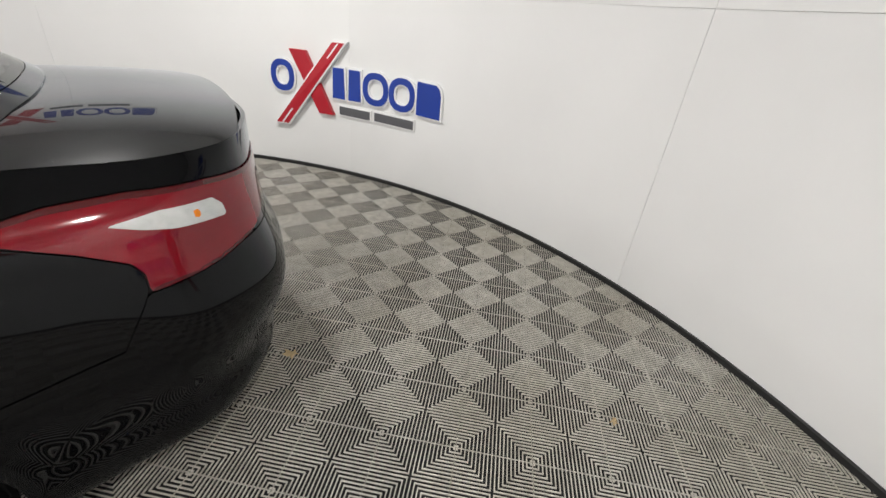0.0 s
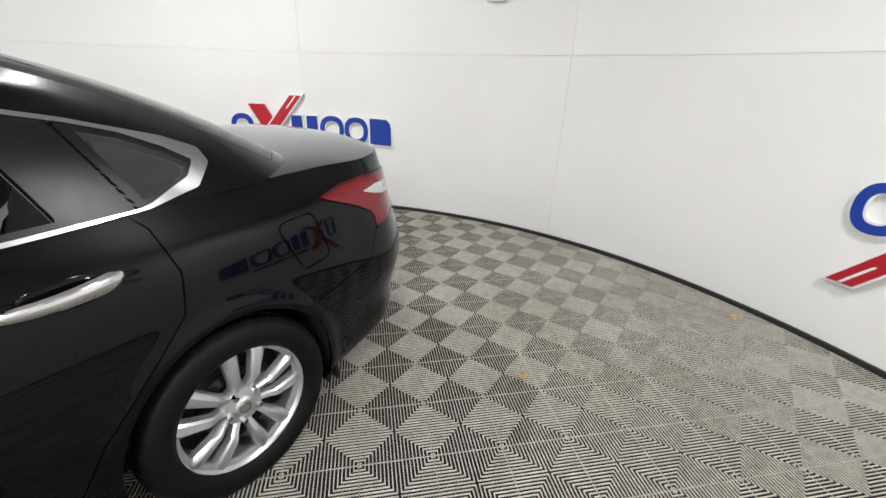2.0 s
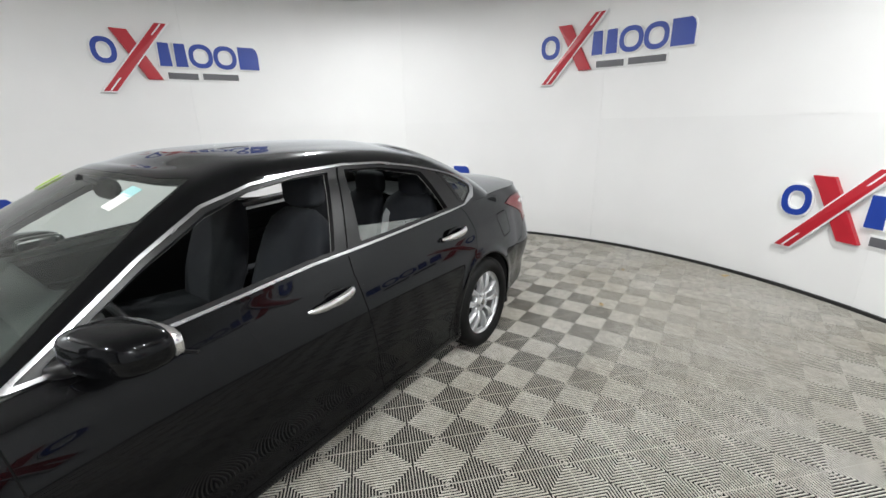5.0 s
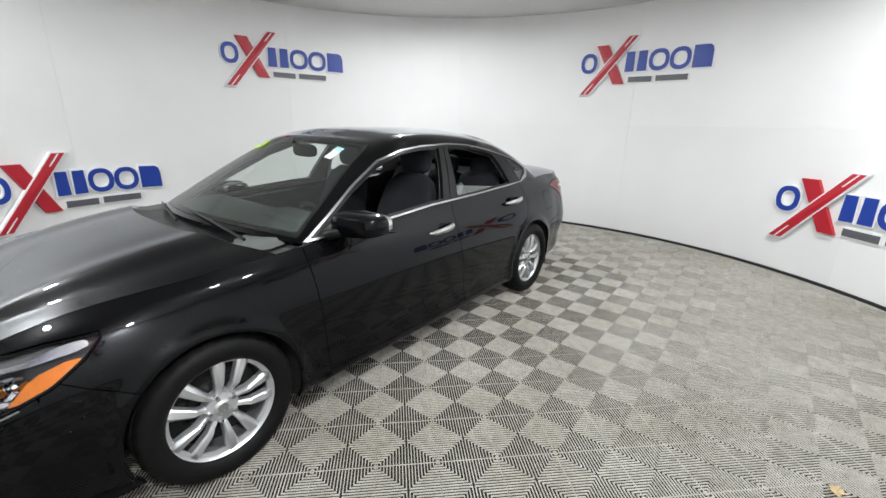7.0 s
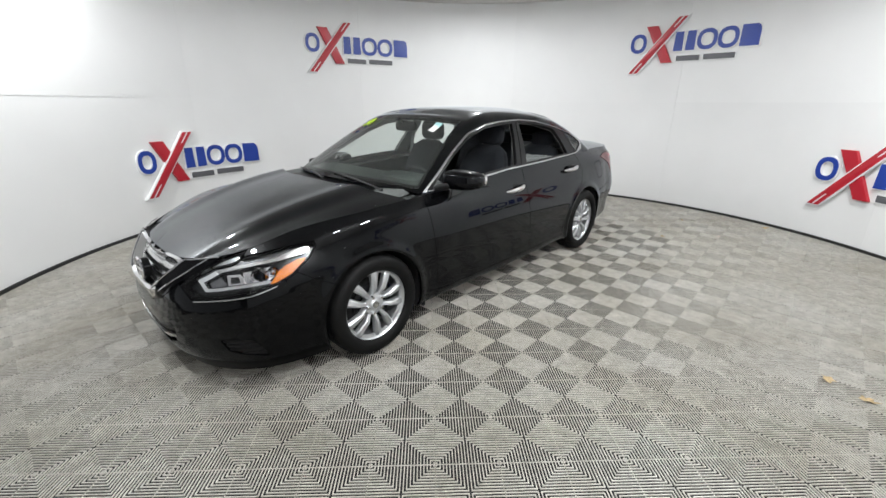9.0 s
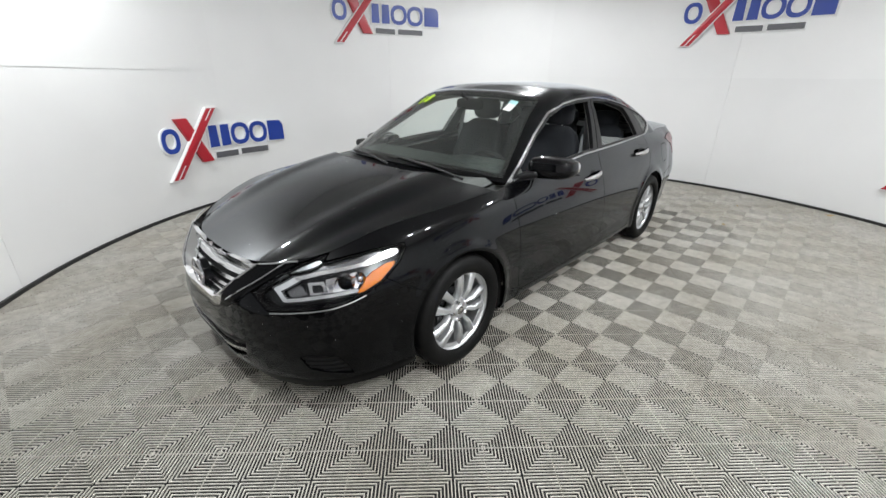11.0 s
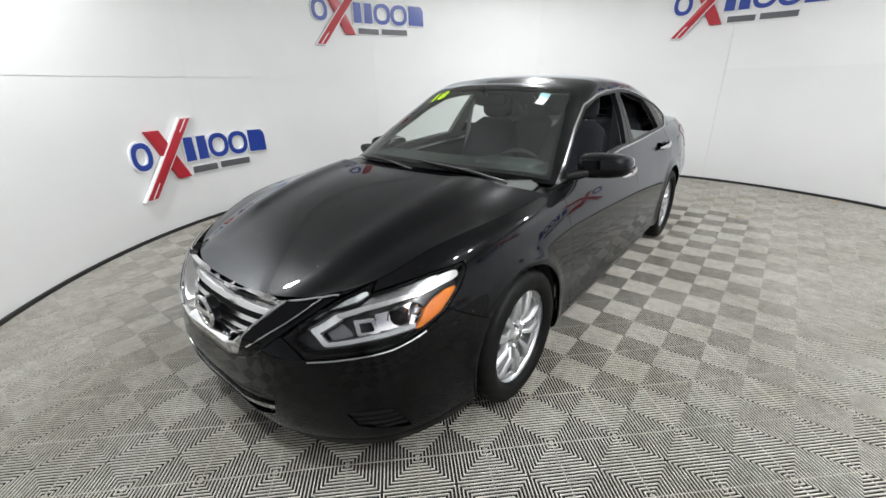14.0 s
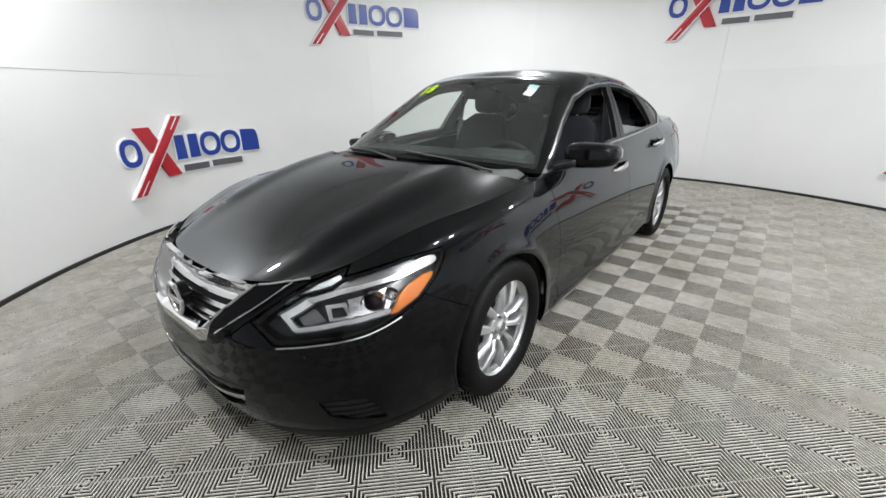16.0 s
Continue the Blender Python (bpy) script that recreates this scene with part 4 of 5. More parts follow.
def add_spoke(parent, ang, lean):
    """One bent, tapered spoke, broad at the rim."""
    c, s = math.cos(ang), math.sin(ang)

    def at(r, w, y):
        return (RIM_K * (r * c - w * s), y, RIM_K * (r * s + w * c))

    rows = [(0.050, 0.0205, 0.0125, 0.056), (0.080, 0.0265, 0.0145, 0.066), (0.098, 0.0310, 0.0165, 0.076), (0.106, 0.0330, 0.0178, 0.078), (0.175, 0.0455, 0.0250, 0.071), (0.196, 0.0490, 0.0270, 0.066), (0.210, 0.0515, 0.0285, 0.058)]
    section = ((-1.0, -0.034), (-0.94, -0.007), (-0.62, 0.000), (0.30, 0.0035), (0.62, -0.001), (0.95, -0.012), (1.0, -0.034))
    verts, faces = [], []
    for r, mid, hw, y in rows:
        verts += [at(r, lean * (mid + k * hw), y + d) for k, d in section]
    n = len(section)
    for i in range(len(rows) - 1):
        for k in range(n - 1):
            q = [n * i + k, n * i + n + k, n * i + n + 1 + k, n * i + 1 + k]
            faces.append(q if lean > 0 else q[::-1])
    return mesh_part("spoke", verts, faces, SILVER, parent, angle=25)


def build_wheel(at):
    w = new("wheel", None)
    w.parent, w.matrix_basis = car, at
    w["label"] = "silver ten-spoke wheel with black tyre"
    v, f = tyre_mesh()
    mesh_part("tyre", v, f, RUBBER, w, "black rubber tyre")
    v, f = revolve([(0.195, -0.075), (0.205, -0.02), (0.196, 0.030), (0.188, 0.050), (0.190, 0.057), (0.206, 0.062), (0.212, 0.073), (0.219, 0.080), (0.226, 0.083), (0.229, 0.078), (0.222, 0.06), (0.21, -0.09)], 72)
    mesh_part("rim", v * (RIM_K, 1, RIM_K), f, SILVER, w)
    v, f = revolve([(0.0, 0.0), (0.14, 0.0), (0.165, -0.005), (0.20, -0.03), (0.205, -0.06)], 48)
    mesh_part("brake_disc", v, f[::1], DARK, w)
    v, f = revolve([(0.02, 0.01), (0.125, 0.01), (0.128, 0.004)], 48)
    mesh_part("brake_rotor", v, f, LAMPBACK, w)
    for k in range(5):
        a = 2 * math.pi * k / 5 + math.pi / 2
        for lean in (-1, 1):
            add_spoke(w, a, lean)
        bm = bmesh.new()
        bmesh.ops.create_cone(bm, cap_ends=True, segments=6, radius1=0.0115, radius2=0.010, depth=0.02, matrix=Matrix.Rotation(-math.pi / 2, 4, "X"))
        bmesh.ops.translate(bm, vec=(0.056 * math.cos(a + 0.63), 0.066, 0.056 * math.sin(a + 0.63)), verts=bm.verts)
        part("wheel_nut", bm, CHROME, w)
    v, f = revolve([(0.0, 0.072), (0.028, 0.071), (0.033, 0.066), (0.040, 0.062), (0.066, 0.058), (0.074, 0.045), (0.076, 0.02)], 40)
    mesh_part("hub", v, f, SILVER, w)
    v, f = revolve([(0.0, 0.0745), (0.021, 0.0745), (0.023, 0.071)], 32)
    mesh_part("hub_cap", v, f, SATIN, w)
    return w


def copy_wheel(w, at):
    made = {}
    for o in (w, *w.children_recursive):
        made[o] = o.copy()
        scene.collection.objects.link(made[o])
        made[o].parent = made.get(o.parent, o.parent)
    made[w].matrix_basis = at


wheel = build_wheel(pose(AXLE, 0.795, TYRE_R, 0, 55, 0))
copy_wheel(wheel, pose(-AXLE, 0.795, TYRE_R, 0, 62, 0))
copy_wheel(wheel, pose(AXLE, -0.795, TYRE_R, 0, 20, 180))
copy_wheel(wheel, pose(-AXLE, -0.795, TYRE_R, 0, 50, 180))


def liner(x, sgn, r):
    """Half-round wheel-arch liner."""
    verts, faces, n = [], [], 28
    for i in range(n + 1):
        a = math.pi * (i / n * 1.24 - 0.12)
        for y in (0.875, 0.55):
            verts.append((x + r * math.cos(a), sgn * y, HUB + r * math.sin(a)))
    for i in range(n):
        faces.append([2 * i, 2 * i + 1, 2 * i + 3, 2 * i + 2])
    k = len(verts)
    verts.append((x, sgn * 0.55, HUB))
    for i in range(n):
        faces.append([2 * i + 1, k, 2 * i + 3])
    return mesh_part("arch_liner", verts, faces, DARK, car)


for sgn in (1, -1):
    liner(AXLE, sgn, ARCH_F + 0.012), liner(-AXLE, sgn, ARCH_R + 0.012)
    for x, y in ((0.985, 0.80), (-1.785, 0.79)):
        part("mud_flap", box_bm(0.02, 0.14, 0.16, (x, sgn * y, 0.245), 0.006, rot=Matrix.Rotation(0.12, 4, "Y")), BLACK, car)
part("underbody", box_bm(3.9, 1.35, 0.05, (-0.1, 0, 0.20), 0.02), DARK, car)
part("front_undertray", box_bm(0.8, 0.9, 0.03, (1.66, 0, 0.16), 0.01), DARK, car)


# ---- outside fittings ----
def superellipsoid(c, r, e=0.6, nu=28, nv=16, shear=(0, 0), taper=0.0):
    """Rounded pod: centre c, radii r."""
    verts, faces = [], []

    def pw(v):
        return math.copysign(abs(v) ** e, v)

    for j in range(nv + 1):
        b = math.pi * (j / nv - 0.5)
        for i in range(nu):
            a = 2 * math.pi * i / nu
            x, y, z = pw(math.cos(b)) * pw(math.cos(a)), pw(math.cos(b)) * pw(math.sin(a)), pw(math.sin(b))
            k = 1 - taper * y
            verts.append((c[0] + r[0] * x * k + shear[0] * y * r[1], c[1] + r[1] * y, c[2] + r[2] * z * k + shear[1] * y * r[1]))
    for j in range(nv):
        for i in range(nu):
            q = (i + 1) % nu
            faces.append([j * nu + i, j * nu + q, j * nu + nu + q, j * nu + nu + i])
    return np.array(verts), faces


def folded(v, sgn):
    """The right mirror is folded back against its door."""
    if sgn > 0:
        return v
    a, hinge = radians(68), np.array([0.70, 0.86, 0.0])
    turn = np.array([[math.cos(a), -math.sin(a), 0], [math.sin(a), math.cos(a), 0], [0, 0, 1]])
    return (v - hinge) @ turn.T + hinge + (-0.12, 0.0, -0.03)


for sgn in (1, -1):
    v, f = superellipsoid((0.66, 0.935, 1.008), (0.085, 0.128, 0.064), 0.62, shear=(-0.28, 0.0), taper=0.10)
    v = folded(v, sgn)
    if sgn < 0:
        v, f = mirrored(v, f)
    mirror = mesh_part("door_mirror", v, f, PAINT, car, "black door mirror with folding arm")
    v, f = superellipsoid((0.592, 0.945, 1.008), (0.022, 0.108, 0.051), 0.6, shear=(-0.28, 0.0), taper=0.08)
    v = folded(v, sgn)
    if sgn < 0:
        v, f = mirrored(v, f)
    mesh_part("mirror_glass", v, f, CHROME, mirror, "mirror glass")
    v, f = superellipsoid((0.72, 0.825, 0.960), (0.07, 0.075, 0.028), 0.7, shear=(-0.2, 0.3))
    if sgn < 0:
        v, f = mirrored(v, f)
    mesh_part("mirror_arm", v, f, BLACK, mirror)
    v, f = tube([(0.60, 0.85, 0.950), (0.56, 0.94, 0.950), (0.52, 1.04, 0.960)], [0.006, 0.007, 0.005], 6)
    v = folded(v, sgn)
    if sgn < 0:
        v, f = mirrored(v, f)
    mesh_part("mirror_lip", v, f, BLACK, mirror)

for hx0, hx1, hz0, hz1 in ((-0.222, 0.03, 0.840, 0.822), (-1.165, -0.923, 0.908, 0.893)):
    for sgn in (1, -1):
        sx = np.linspace(0, 1, 13)
        bow = np.sin(math.pi * np.clip(sx, 0.0, 1)) ** 0.6
        xs = hx0 + (hx1 - hx0) * sx
        j = [np.argmin((bx - x) ** 2 + (bz - 0.85) ** 2) for x in xs]
        ys = np.array([by.flat[k] for k in j])
        pts = np.stack([xs, (ys + 0.002 + 0.032 * bow) * 1.0, hz0 + (hz1 - hz0) * sx], 1)
        rad = np.interp(sx, [0, 0.1, 0.3, 0.8, 1], [0.016, 0.025, 0.022, 0.018, 0.009])
        v, f = tube(pts, rad, 12, flat=1.0)
        v[:, 1] = pts.repeat(12, 0)[:, 1] + (v[:, 1] - pts.repeat(12, 0)[:, 1]) * 0.55
        if sgn < 0:
            v, f = mirrored(v, f)
        handle = mesh_part("door_handle", v, f, CHROME, car, "chrome door handle")
        v, f = superellipsoid((hx0 + 0.42 * (hx1 - hx0), float(ys[6]) - 0.006, hz0 + 0.45 * (hz1 - hz0) - 0.002), (0.085, 0.011, 0.040), 0.95)
        if sgn < 0:
            v, f = mirrored(v, f)
        mesh_part("handle_cup", v, f, GLOSSBLACK, handle)

# wipers, cowl, badge
for pts in ([(1.09, 0.60, 0.955), (1.10, 0.35, 0.992), (1.085, 0.02, 1.012)], [(1.17, 0.03, 0.975), (1.13, -0.22, 0.998), (1.06, -0.50, 0.988)]):
    q = hermite([0, 1, 2], np.array(pts), np.linspace(0, 2, 14))
    v, f = tube(q, np.linspace(0.008, 0.005, 14), 6)
    wiper = mesh_part("wiper", v, f, BLACK, car, "black windscreen wiper")
    v, f = tube(q[4:] + (-0.012, 0, -0.012), 0.004, 6)
    mesh_part("wiper_blade", v, f, RUBBER, wiper)
BADGE_Z = 0.605
v, f = revolve([(0.052, 0.0), (0.062, 0.010), (0.058, 0.018), (0.048, 0.018), (0.044, 0.008), (0.044, 0.0)], 40)
v = np.stack([v[:, 1] + 2.352, v[:, 0] * 1.12, v[:, 2] * 1.12 + BADGE_Z], 1)
badge = mesh_part("badge", v, [q for q in f], CHROME, car, "round chrome badge")
part("badge_bar", box_bm(0.012, 0.15, 0.026, (2.364, 0, BADGE_Z), 0.004), CHROME, badge)
v, f = revolve([(0.0, 0.004), (0.050, 0.002), (0.050, -0.03)], 32)
mesh_part("badge_back", np.stack([v[:, 1] + 2.349, v[:, 0] * 1.12, v[:, 2] * 1.12 + BADGE_Z], 1), f, GLOSSBLACK, badge)
for sgn in (1, -1):
    head = [o for o in car.children if o.name.startswith("headlamp")][0 if sgn > 0 else 1]
    for (x, z, r) in ((2.009, 0.670, 0.034), (1.953, 0.681, 0.020)):
        k = np.argmin((bx - x) ** 2 + (bz - z) ** 2)
        n = Vector(BODY["N"].reshape(-1, 3)[k])
        p = Vector(BODY["P"].reshape(-1, 3)[k]) - n * 0.026
        n.z = 0
        m = Matrix.Translation(p) @ Vector((0, 1, 0)).rotation_difference(n.normalized().lerp(Vector((1, 0, 0)), 0.4).normalized()).to_matrix().to_4x4()
        if sgn < 0:
            m = Matrix.Diagonal((1, -1, 1, 1)) @ m
        v, f = revolve([(0.0, 0.014), (r * 0.45, 0.012), (r * 0.8, 0.004), (r, -0.008)], 28)
        mesh_part("projector_lens", [m @ Vector(q) for q in v], f, GLOSSBLACK if r > 0.03 else CHROME, head, "round projector lens")
        v, f = revolve([(r, -0.02), (r * 1.05, 0.004), (r * 1.2, 0.006), (r * 1.28, -0.02)], 28)
        mesh_part("projector_ring", [m @ Vector(q) for q in v], f, CHROME, head)


# ---- cabin ----
def cushion(sx, sy, sz, at, rot=None, bevel=0.05):
    return box_bm(sx, sy, sz, at, bevel, 4, rot)


def backrest(x, y, z, widths, depths, height, lean, n=32, rows=22):
    """A padded seat back: rounded cross-sections that widen at the bolsters and close towards the shoulders."""
    verts, faces = [], []
    for j in range(rows):
        t = j / (rows - 1)
        close = min(1.0, (1 - t) / 0.10 + 0.05) ** 0.5 * min(1.0, t / 0.06 + 0.3) ** 0.5
        w, d = np.interp(t, [0, .3, .55, .8, 1], widths) * (0.6 + 0.4 * close), np.interp(t, [0, .3, .55, .8, 1], depths) * close
        for i in range(n):
            a = 2 * math.pi * i / n
            u = math.copysign(abs(math.cos(a)) ** 0.6, math.cos(a))
            v = math.copysign(abs(math.sin(a)) ** 0.5, math.sin(a))
            hollow = 0.022 * max(0.0, 1 - (v / 0.62) ** 2) * (u > 0) * math.sin(math.pi * min(1, t * 1.1))
            verts.append((x - lean * t * height + u * d - hollow, y + v * w, z + t * height))
    for j in range(rows - 1):
        for i in range(n):
            q = (i + 1) % n
            faces.append([j * n + i, j * n + q, j * n + n + q, j * n + n + i])
    faces.append(list(range(n))[::-1])
    faces.append([(rows - 1) * n + i for i in range(n)])
    return verts, faces


def seat(x, y, name="front_seat"):
    s = new(name, None)
    s.parent = car
    s["label"] = "dark fabric front seat with headrest"
    lean = Matrix.Rotation(radians(-18), 4, "Y")
    part("seat_cushion", cushion(0.52, 0.52, 0.17, (x + 0.12, y, 0.50), Matrix.Rotation(radians(-6), 4, "Y"), 0.06), FABRIC, s)
    v, f = backrest(x - 0.11, y, 0.53, (0.23, 0.265, 0.26, 0.235, 0.175), (0.085, 0.095, 0.085, 0.065, 0.045), 0.61, 0.32)
    mesh_part("seat_back", v, f, FABRIC, s, angle=60)
    for k in (-1, 1):
        v, f = tube([(x - 0.30, y + k * 0.06, 1.10), (x - 0.315, y + k * 0.06, 1.19)], 0.007, 8)
        mesh_part("headrest_post", v, f, CHROME, s)
        q = [(x - 0.055 - 0.195 * t, y + k * (0.150 - 0.02 * t), 0.60 + 0.48 * t) for t in (0.0, 0.33, 0.66, 1.0)]
        v, f = tube(q, 0.0035, 6)
        mesh_part("seat_seam", v, f, LEATHER, s)
    v, f = superellipsoid((x - 0.335, y, 1.235), (0.055, 0.135, 0.095), 0.55, shear=(0, 0))
    mesh_part("headrest", v, f, FABRIC, s)
    return s


seat(-0.04, 0.37), seat(-0.04, -0.37)
rs = new("rear_seat", None)
rs.parent = car
rs["label"] = "dark fabric rear bench seat with headrests"
part("seat_cushion", cushion(0.55, 1.30, 0.18, (-0.72, 0, 0.50), None, 0.06), FABRIC, rs)
for y, w in ((0.42, 0.46), (0, 0.34), (-0.42, 0.46)):
    v, f = backrest(-0.99, y, 0.50, np.array((0.50, 0.50, 0.49, 0.47, 0.40)) * w, (0.08, 0.085, 0.08, 0.065, 0.045), 0.60, 0.36)
    mesh_part("seat_back", v, f, FABRIC, rs, angle=60)
    v, f = superellipsoid((-1.235, y, 1.135), (0.055, 0.125, 0.085), 0.55)
    mesh_part("headrest", v, f, FABRIC, rs)
part("parcel_shelf", box_bm(0.55, 1.25, 0.04, (-1.50, 0, 1.04), 0.01), BLACK, car)
part("cabin_floor", box_bm(2.6, 1.45, 0.05, (-0.1, 0, 0.28), 0.01), DARK, car)
for y in (0.26, -0.20):
    v, f = tube([(-1.20, y, 1.06), (-1.07, y + 0.03, 0.95), (-0.95, y + 0.08, 0.72), (-0.90, y + 0.12, 0.60)], 0.024, 6, flat=0.15)
    belt = mesh_part("seat_belt", v, f, BELT, rs, "grey seat belt")
    part("buckle", box_bm(0.02, 0.05, 0.05, (-0.92, y + 0.10, 0.64), 0.006), CHROME, belt)
for sgn in (1, -1):
    v, f = tube([(-0.36, sgn * 0.63, 1.28), (-0.33, sgn * 0.66, 1.0), (-0.30, sgn * 0.68, 0.62), (-0.28, sgn * 0.68, 0.40)], 0.024, 6, flat=0.15)
    mesh_part("seat_belt", v, f, BELT, car, "grey seat belt")
    part("armrest", cushion(0.55, 0.07, 0.05, (0.30, sgn * 0.755, 0.74), None, 0.02), LEATHER, car)
    part("armrest", cushion(0.45, 0.07, 0.05, (-0.68, sgn * 0.755, 0.77), None, 0.02), LEATHER, car)
dash = new("dashboard", None)
dash.parent = car
dash["label"] = "dark grey dashboard with steering wheel"
part("dash_top", cushion(0.62, 1.42, 0.20, (0.90, 0, 0.86), Matrix.Rotation(radians(4), 4, "Y"), 0.07), DASH, dash)
part("dash_front", cushion(0.22, 1.40, 0.38, (0.72, 0, 0.70), Matrix.Rotation(radians(14), 4, "Y"), 0.06), BLACK, dash)
part("instrument_hood", cushion(0.20, 0.40, 0.10, (0.68, 0.37, 0.945), None, 0.045), DASH, dash)
part("centre_screen", box_bm(0.02, 0.20, 0.12, (0.605, 0, 0.86), 0.006, rot=Matrix.Rotation(radians(14), 4, "Y")), GLOSSBLACK, dash)
part("centre_console", cushion(0.95, 0.22, 0.30, (0.20, 0, 0.46), None, 0.04), BLACK, car)
ring = [(0.185 * math.cos(2 * math.pi * k / 40), 0.185 * math.sin(2 * math.pi * k / 40)) for k in range(41)]
v, f = tube([(0.0, a, b) for a, b in ring], 0.015, 10, caps=False)
m = Matrix.Translation((0.50, 0.37, 0.86)) @ Matrix.Rotation(radians(24), 4, "Y")
mesh_part("steering_wheel", [m @ Vector(p) for p in v], f, LEATHER, dash)
part("wheel_boss", cushion(0.05, 0.15, 0.13, (0.51, 0.37, 0.86), Matrix.Rotation(radians(24), 4, "Y"), 0.02), BLACK, dash)
for a in (0.15, math.pi - 0.15, -math.pi / 2):
    v, f = tube([m @ Vector((0, 0.05 * math.cos(a), 0.05 * math.sin(a))), m @ Vector((0, 0.18 * math.cos(a), 0.18 * math.sin(a)))], 0.014, 8, flat=0.6)
    mesh_part("wheel_spoke", v, f, BLACK, dash)
v, f = superellipsoid((0.33, 0.0, 1.31), (0.024, 0.125, 0.042), 0.6)
mir = mesh_part("rear_view_mirror", v, f, BLACK, car, "black rear-view mirror")
v, f = tube([(0.36, 0, 1.34), (0.42, 0, 1.375)], 0.012, 8)
mesh_part("mirror_stalk", v, f, BLACK, mir)


# marker figures and stickers on the windscreen
def on_screen(x, y):
    """The windscreen's point over (x, y), its normal and a pose that lies on it."""
    side = 1 if y >= 0 else -1
    k = np.argmin((gx - x) ** 2 + (gy - abs(y)) ** 2 + 10 * (gu < 8))
    p, n = Vector(GREEN["P"].reshape(-1, 3)[k]), Vector(GREEN["N"].reshape(-1, 3)[k])
    p.y, n.y = side * p.y, side * n.y
    xa_ = Vector((0, 1, 0)) - n * n.y
    xa_.normalize()
    m = Matrix((xa_, n.cross(xa_), n)).transposed().to_4x4()
    m.translation = p + n * 0.003
    return m


tc_ = bpy.data.curves.new("figures", "FONT")
tc_.body, tc_.size, tc_.extrude, tc_.offset = "18", 0.15, 0.0008, 0.004
tmp = bpy.data.objects.new("figures", tc_)
me = bpy.data.meshes.new_from_object(tmp)
bpy.data.objects.remove(tmp)
me.materials.append(YELLOW)
fig = new("marker_figures", me)
fig.parent = car
fig["label"] = "yellow-green marker figures on the windscreen"
fig.matrix_basis = on_screen(0.47, -0.43)
for x, y, sx, sy, mt in ((0.44, 0.44, 0.055, 0.085, PAPER), (0.385, 0.43, 0.06, 0.05, SIDESTICK)):
    ob = part("sticker", box_bm(sx, sy, 0.001), mt, car, "small sticker on the windscreen")
    ob.matrix_basis = on_screen(x, y)


# ---- small loose things ----
def water_drops(n, seed):
    """Small drops that lie on the bonnet, the nose and the front fenders."""
    rnd = np.random.default_rng(seed)
    hp, hn = HOOD["P"].reshape(-1, 3), HOOD["N"].reshape(-1, 3)
    pick = (bx > 1.45) & (bz > 0.42) & (headlamp < -0.012) & (vee < 0.0) & (arch > 0.02)
    bp, bn = BODY["P"][pick], BODY["N"][pick]
    spots_, ups = [], []
    for P_, N_, share, fall in ((hp, hn, 0.40, 0.30), (bp, bn, 0.60, 0.16)):
        near = np.exp(-np.hypot(P_[:, 0] - 1.95, P_[:, 2] - 0.66) / fall)
        k = rnd.choice(len(P_), int(n * share), p=near / near.sum())
        side = rnd.choice([-1, 1], len(k))[:, None]
        spots_.append((P_[k] + rnd.normal(0, 0.0015, (len(k), 3))) * np.c_[np.ones(len(k)), side, np.ones(len(k))])
        ups.append(N_[k] * np.c_[np.ones(len(k)), side, np.ones(len(k))])
    verts, faces = [], []
    for p, u in zip(np.concatenate(spots_), np.concatenate(ups)):
        a = np.cross(u, (0.3, 0.1, 0.9))
        a /= np.linalg.norm(a)
        c, r, b0 = np.cross(u, a), rnd.uniform(0.0011, 0.0028), len(verts)
        for rr, h in ((1.0, -0.1), (0.72, 0.42)):
            verts += [p + r * (rr * (a * math.cos(w) + c * math.sin(w)) + u * h) for w in np.arange(6) * math.pi / 3]
        verts.append(p + u * r * 0.62)
        for q in range(6):
            e = (q + 1) % 6
            faces += [[b0 + q, b0 + e, b0 + 6 + e, b0 + 6 + q], [b0 + 6 + q, b0 + 6 + e, b0 + 12]]
    ob = mesh_part("water_drops", verts, faces, WATER, car, "small clear water drops", angle=80)
    return tagged(ob, kind="stuff")


water_drops(520, 4)


def dry_leaf(x, y, size, turn, seed):
    rnd = random.Random(seed)
    n = 15
    verts, faces = [(0, 0, 0.006)], []
    for k in range(n):
        a = 2 * math.pi * k / n
        r = size * (0.55 + 0.45 * (k % 3 == 0)) * rnd.uniform(0.75, 1.1)
        verts.append((r * math.cos(a), 0.7 * r * math.sin(a), rnd.uniform(0.002, 0.022)))
    for k in range(n):
        faces.append([0, 1 + k, 1 + (k + 1) % n])
    leaf = mesh_part("leaf", verts, faces, LEAF, None, "dry brown leaf lying on the ribbed floor", smooth=False)
    tagged(leaf, category="leaf", group="dry leaves")
    leaf.matrix_basis = pose(x, y, 0.001, 0, 0, turn)
    return leaf


# ---- floor tiles: ribs square to each edge, meeting along the diagonals ----
GRID_O, GRID_A = (-2.833, 1.131), 135.2


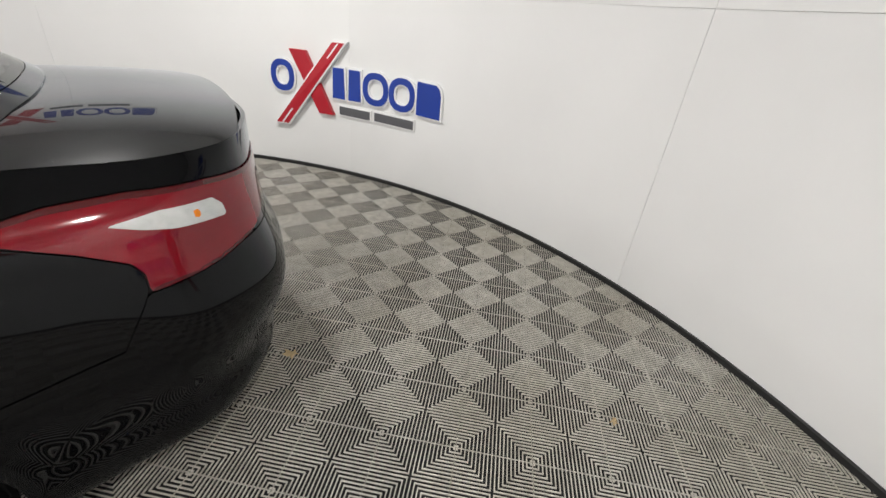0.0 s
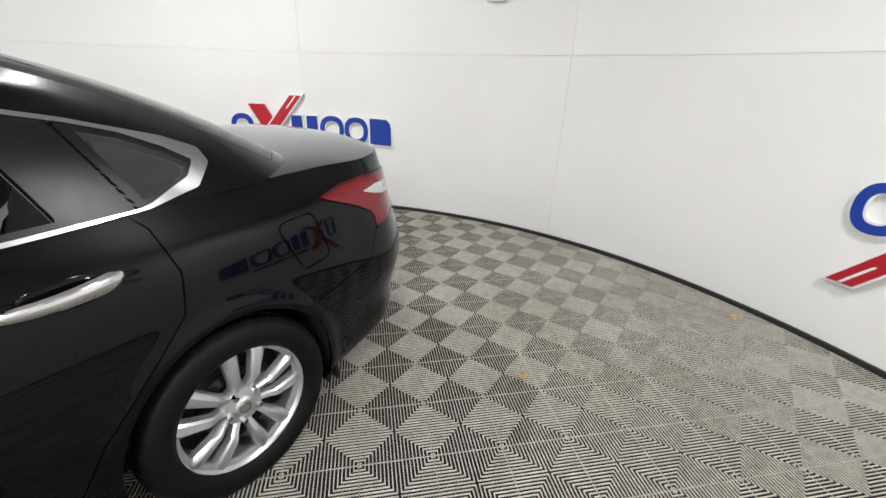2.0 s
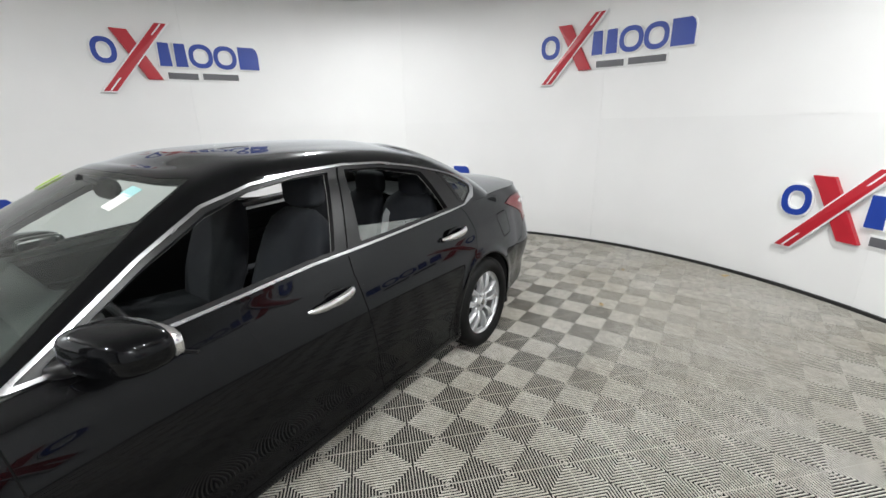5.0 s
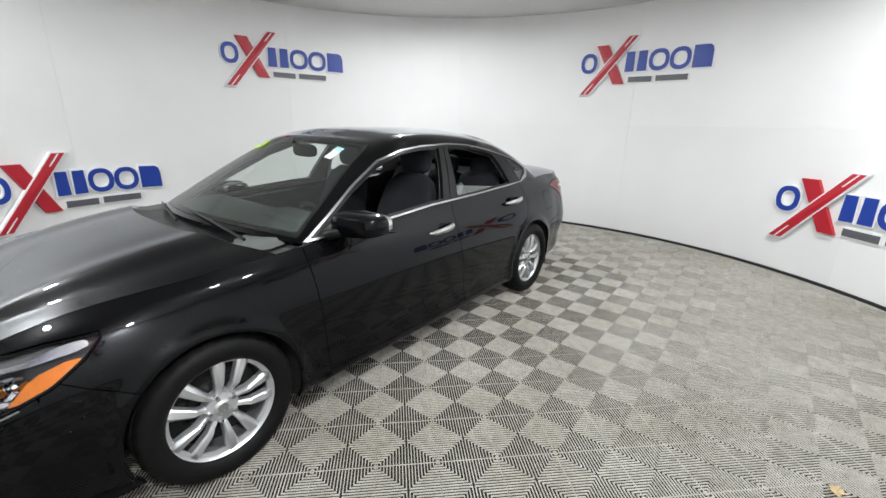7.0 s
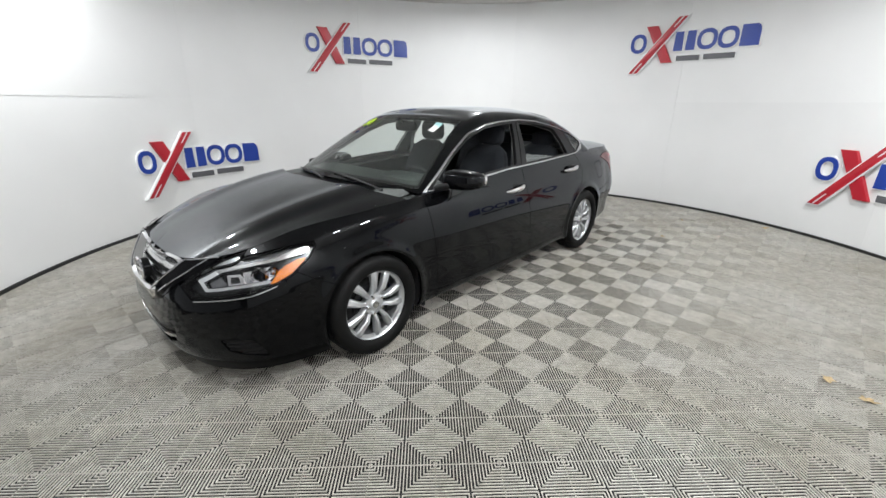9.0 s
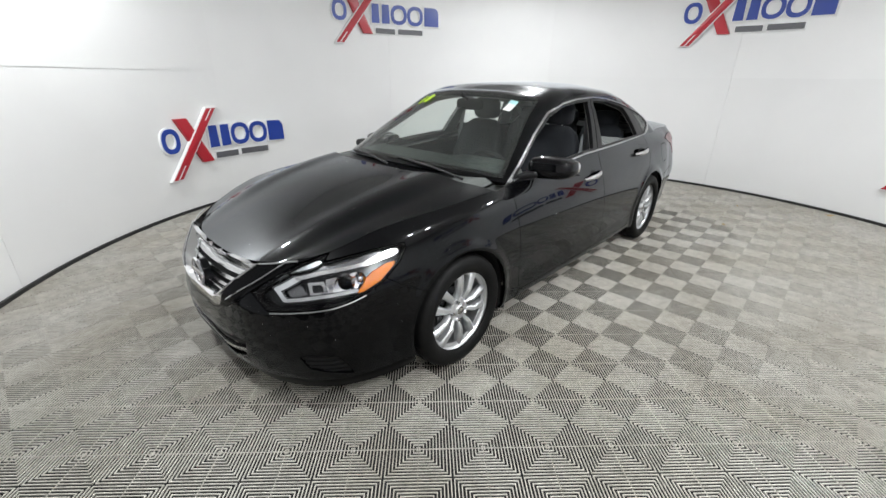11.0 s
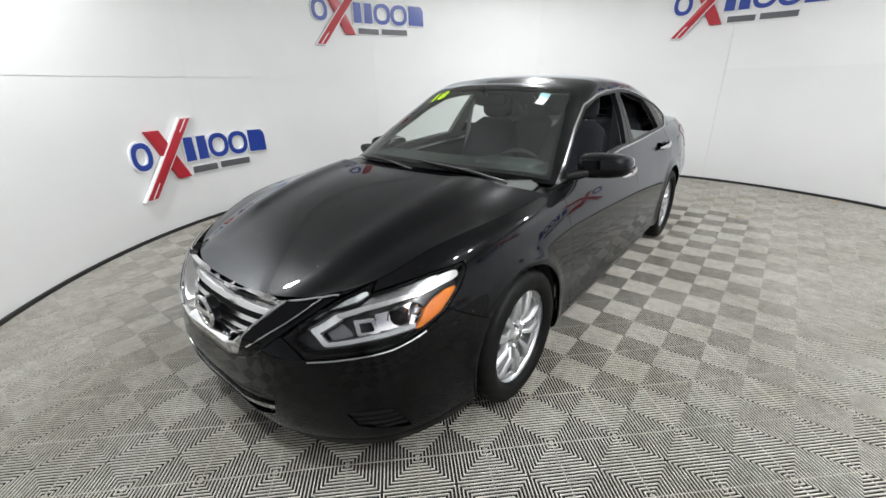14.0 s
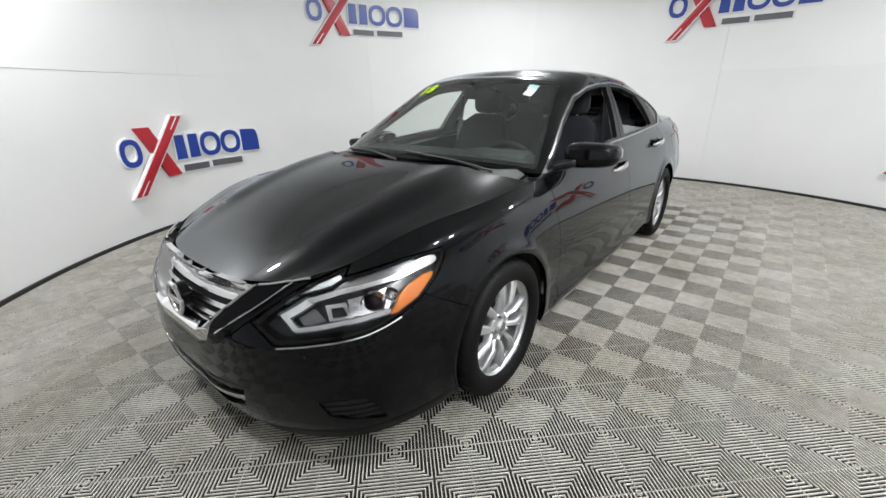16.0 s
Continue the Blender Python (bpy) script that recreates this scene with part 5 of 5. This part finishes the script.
def tile_mesh(detail=True):
    """One tile: four triangles of upright ribs on a thin web."""
    h, n = PITCH / 2, 10
    step = h / n
    verts, faces = [], []
    half, mid, foot, deep = step * 0.125, step * 0.15, step * 0.155, 0.0057
    for q in range(4):
        c, s = (1, 0, -1, 0)[q], (0, 1, 0, -1)[q]

        def put(x, y, z):
            verts.append((x * c - y * s, x * s + y * c, z))

        for k in range(-n, n):
            x = (k + 0.5) * step
            base = len(verts)
            e0 = -h + 0.0012
            for w, z in ((-foot, -deep), (-mid, -0.0012), (-half, 0), (half, 0), (mid, -0.0012), (foot, -deep)):
                e1 = max(-max(abs(x + w), 0.001), e0 + 0.0002)
                put(x + w, e0, z), put(x + w, e1, z)
            faces += [[base + 2 * q, base + 2 * q + 2, base + 2 * q + 3, base + 2 * q + 1] for q in range(5)]
    w, hf = 0.0010, h - 0.0006
    for q in range(4):                      # thin frame along each edge
        c, s = (1, 0, -1, 0)[q], (0, 1, 0, -1)[q]
        b = len(verts)
        for x, y, z in ((-hf, -hf, -0.0024), (hf, -hf, -0.0024), (hf - w, -hf + w, -0.0024), (-hf + w, -hf + w, -0.0024), (hf - w, -hf + w, -deep), (-hf + w, -hf + w, -deep)):
            verts.append((x * c - y * s, x * s + y * c, z))
        faces += [[b, b + 1, b + 2, b + 3], [b + 3, b + 2, b + 4, b + 5]]
    return verts, faces


tv, tf = tile_mesh()
tile_data = bpy.data.meshes.new("floor_tile")
tile_data.from_pydata(tv, [], tf)
tile_data.materials.append(FLOOR)
ca, sa = math.cos(radians(GRID_A)), math.sin(radians(GRID_A))
spots = []
for i in range(-40, 40):
    for j in range(-40, 40):
        u, v = (i + 0.5) * PITCH, (j + 0.5) * PITCH
        x, y = GRID_O[0] + u * ca - v * sa, GRID_O[1] + u * sa + v * ca
        if math.hypot(x - CX, y - CY) < RW + 0.16:
            spots.append((x, y))
# the tiles along the car's left side and nose are single pieces
spots.sort(key=lambda p: math.hypot(max(-2.2 - p[0], 0, p[0] - 2.4), max(0.9 - p[1], 0, p[1] - 1.5)))
rest_v, rest_f = [], []
tva = np.array(tv)
rot = np.array([[ca, -sa, 0], [sa, ca, 0], [0, 0, 1]])
for k, (x, y) in enumerate(spots):
    if k < 300:
        t = new("tile", tile_data)
        t.parent = floor
        t.matrix_basis = pose(x, y, 0, 0, 0, GRID_A)
    else:
        b = len(rest_v) * len(tva)
        rest_v.append(tva @ rot.T + (x, y, 0))
        rest_f.append(np.array([list(q) for q in tf]) + b)
me = bpy.data.meshes.new("tile_field")
me.from_pydata(np.concatenate(rest_v).tolist(), [], np.concatenate(rest_f).tolist())
me.materials.append(FLOOR)
field = new("tile_field", me)
field.parent = floor
tagged(field, kind="stuff")

dry_leaf(-2.461, 1.431, 0.045, 20, 1)
dry_leaf(-0.114, 3.148, 0.05, 80, 2)
dry_leaf(-2.48, 0.376, 0.045, 140, 3)
dry_leaf(-3.45, 1.393, 0.026, 30, 4)
dry_leaf(-3.777, 2.268, 0.055, 100, 5)
dry_leaf(-0.195, 2.985, 0.055, 10, 6)
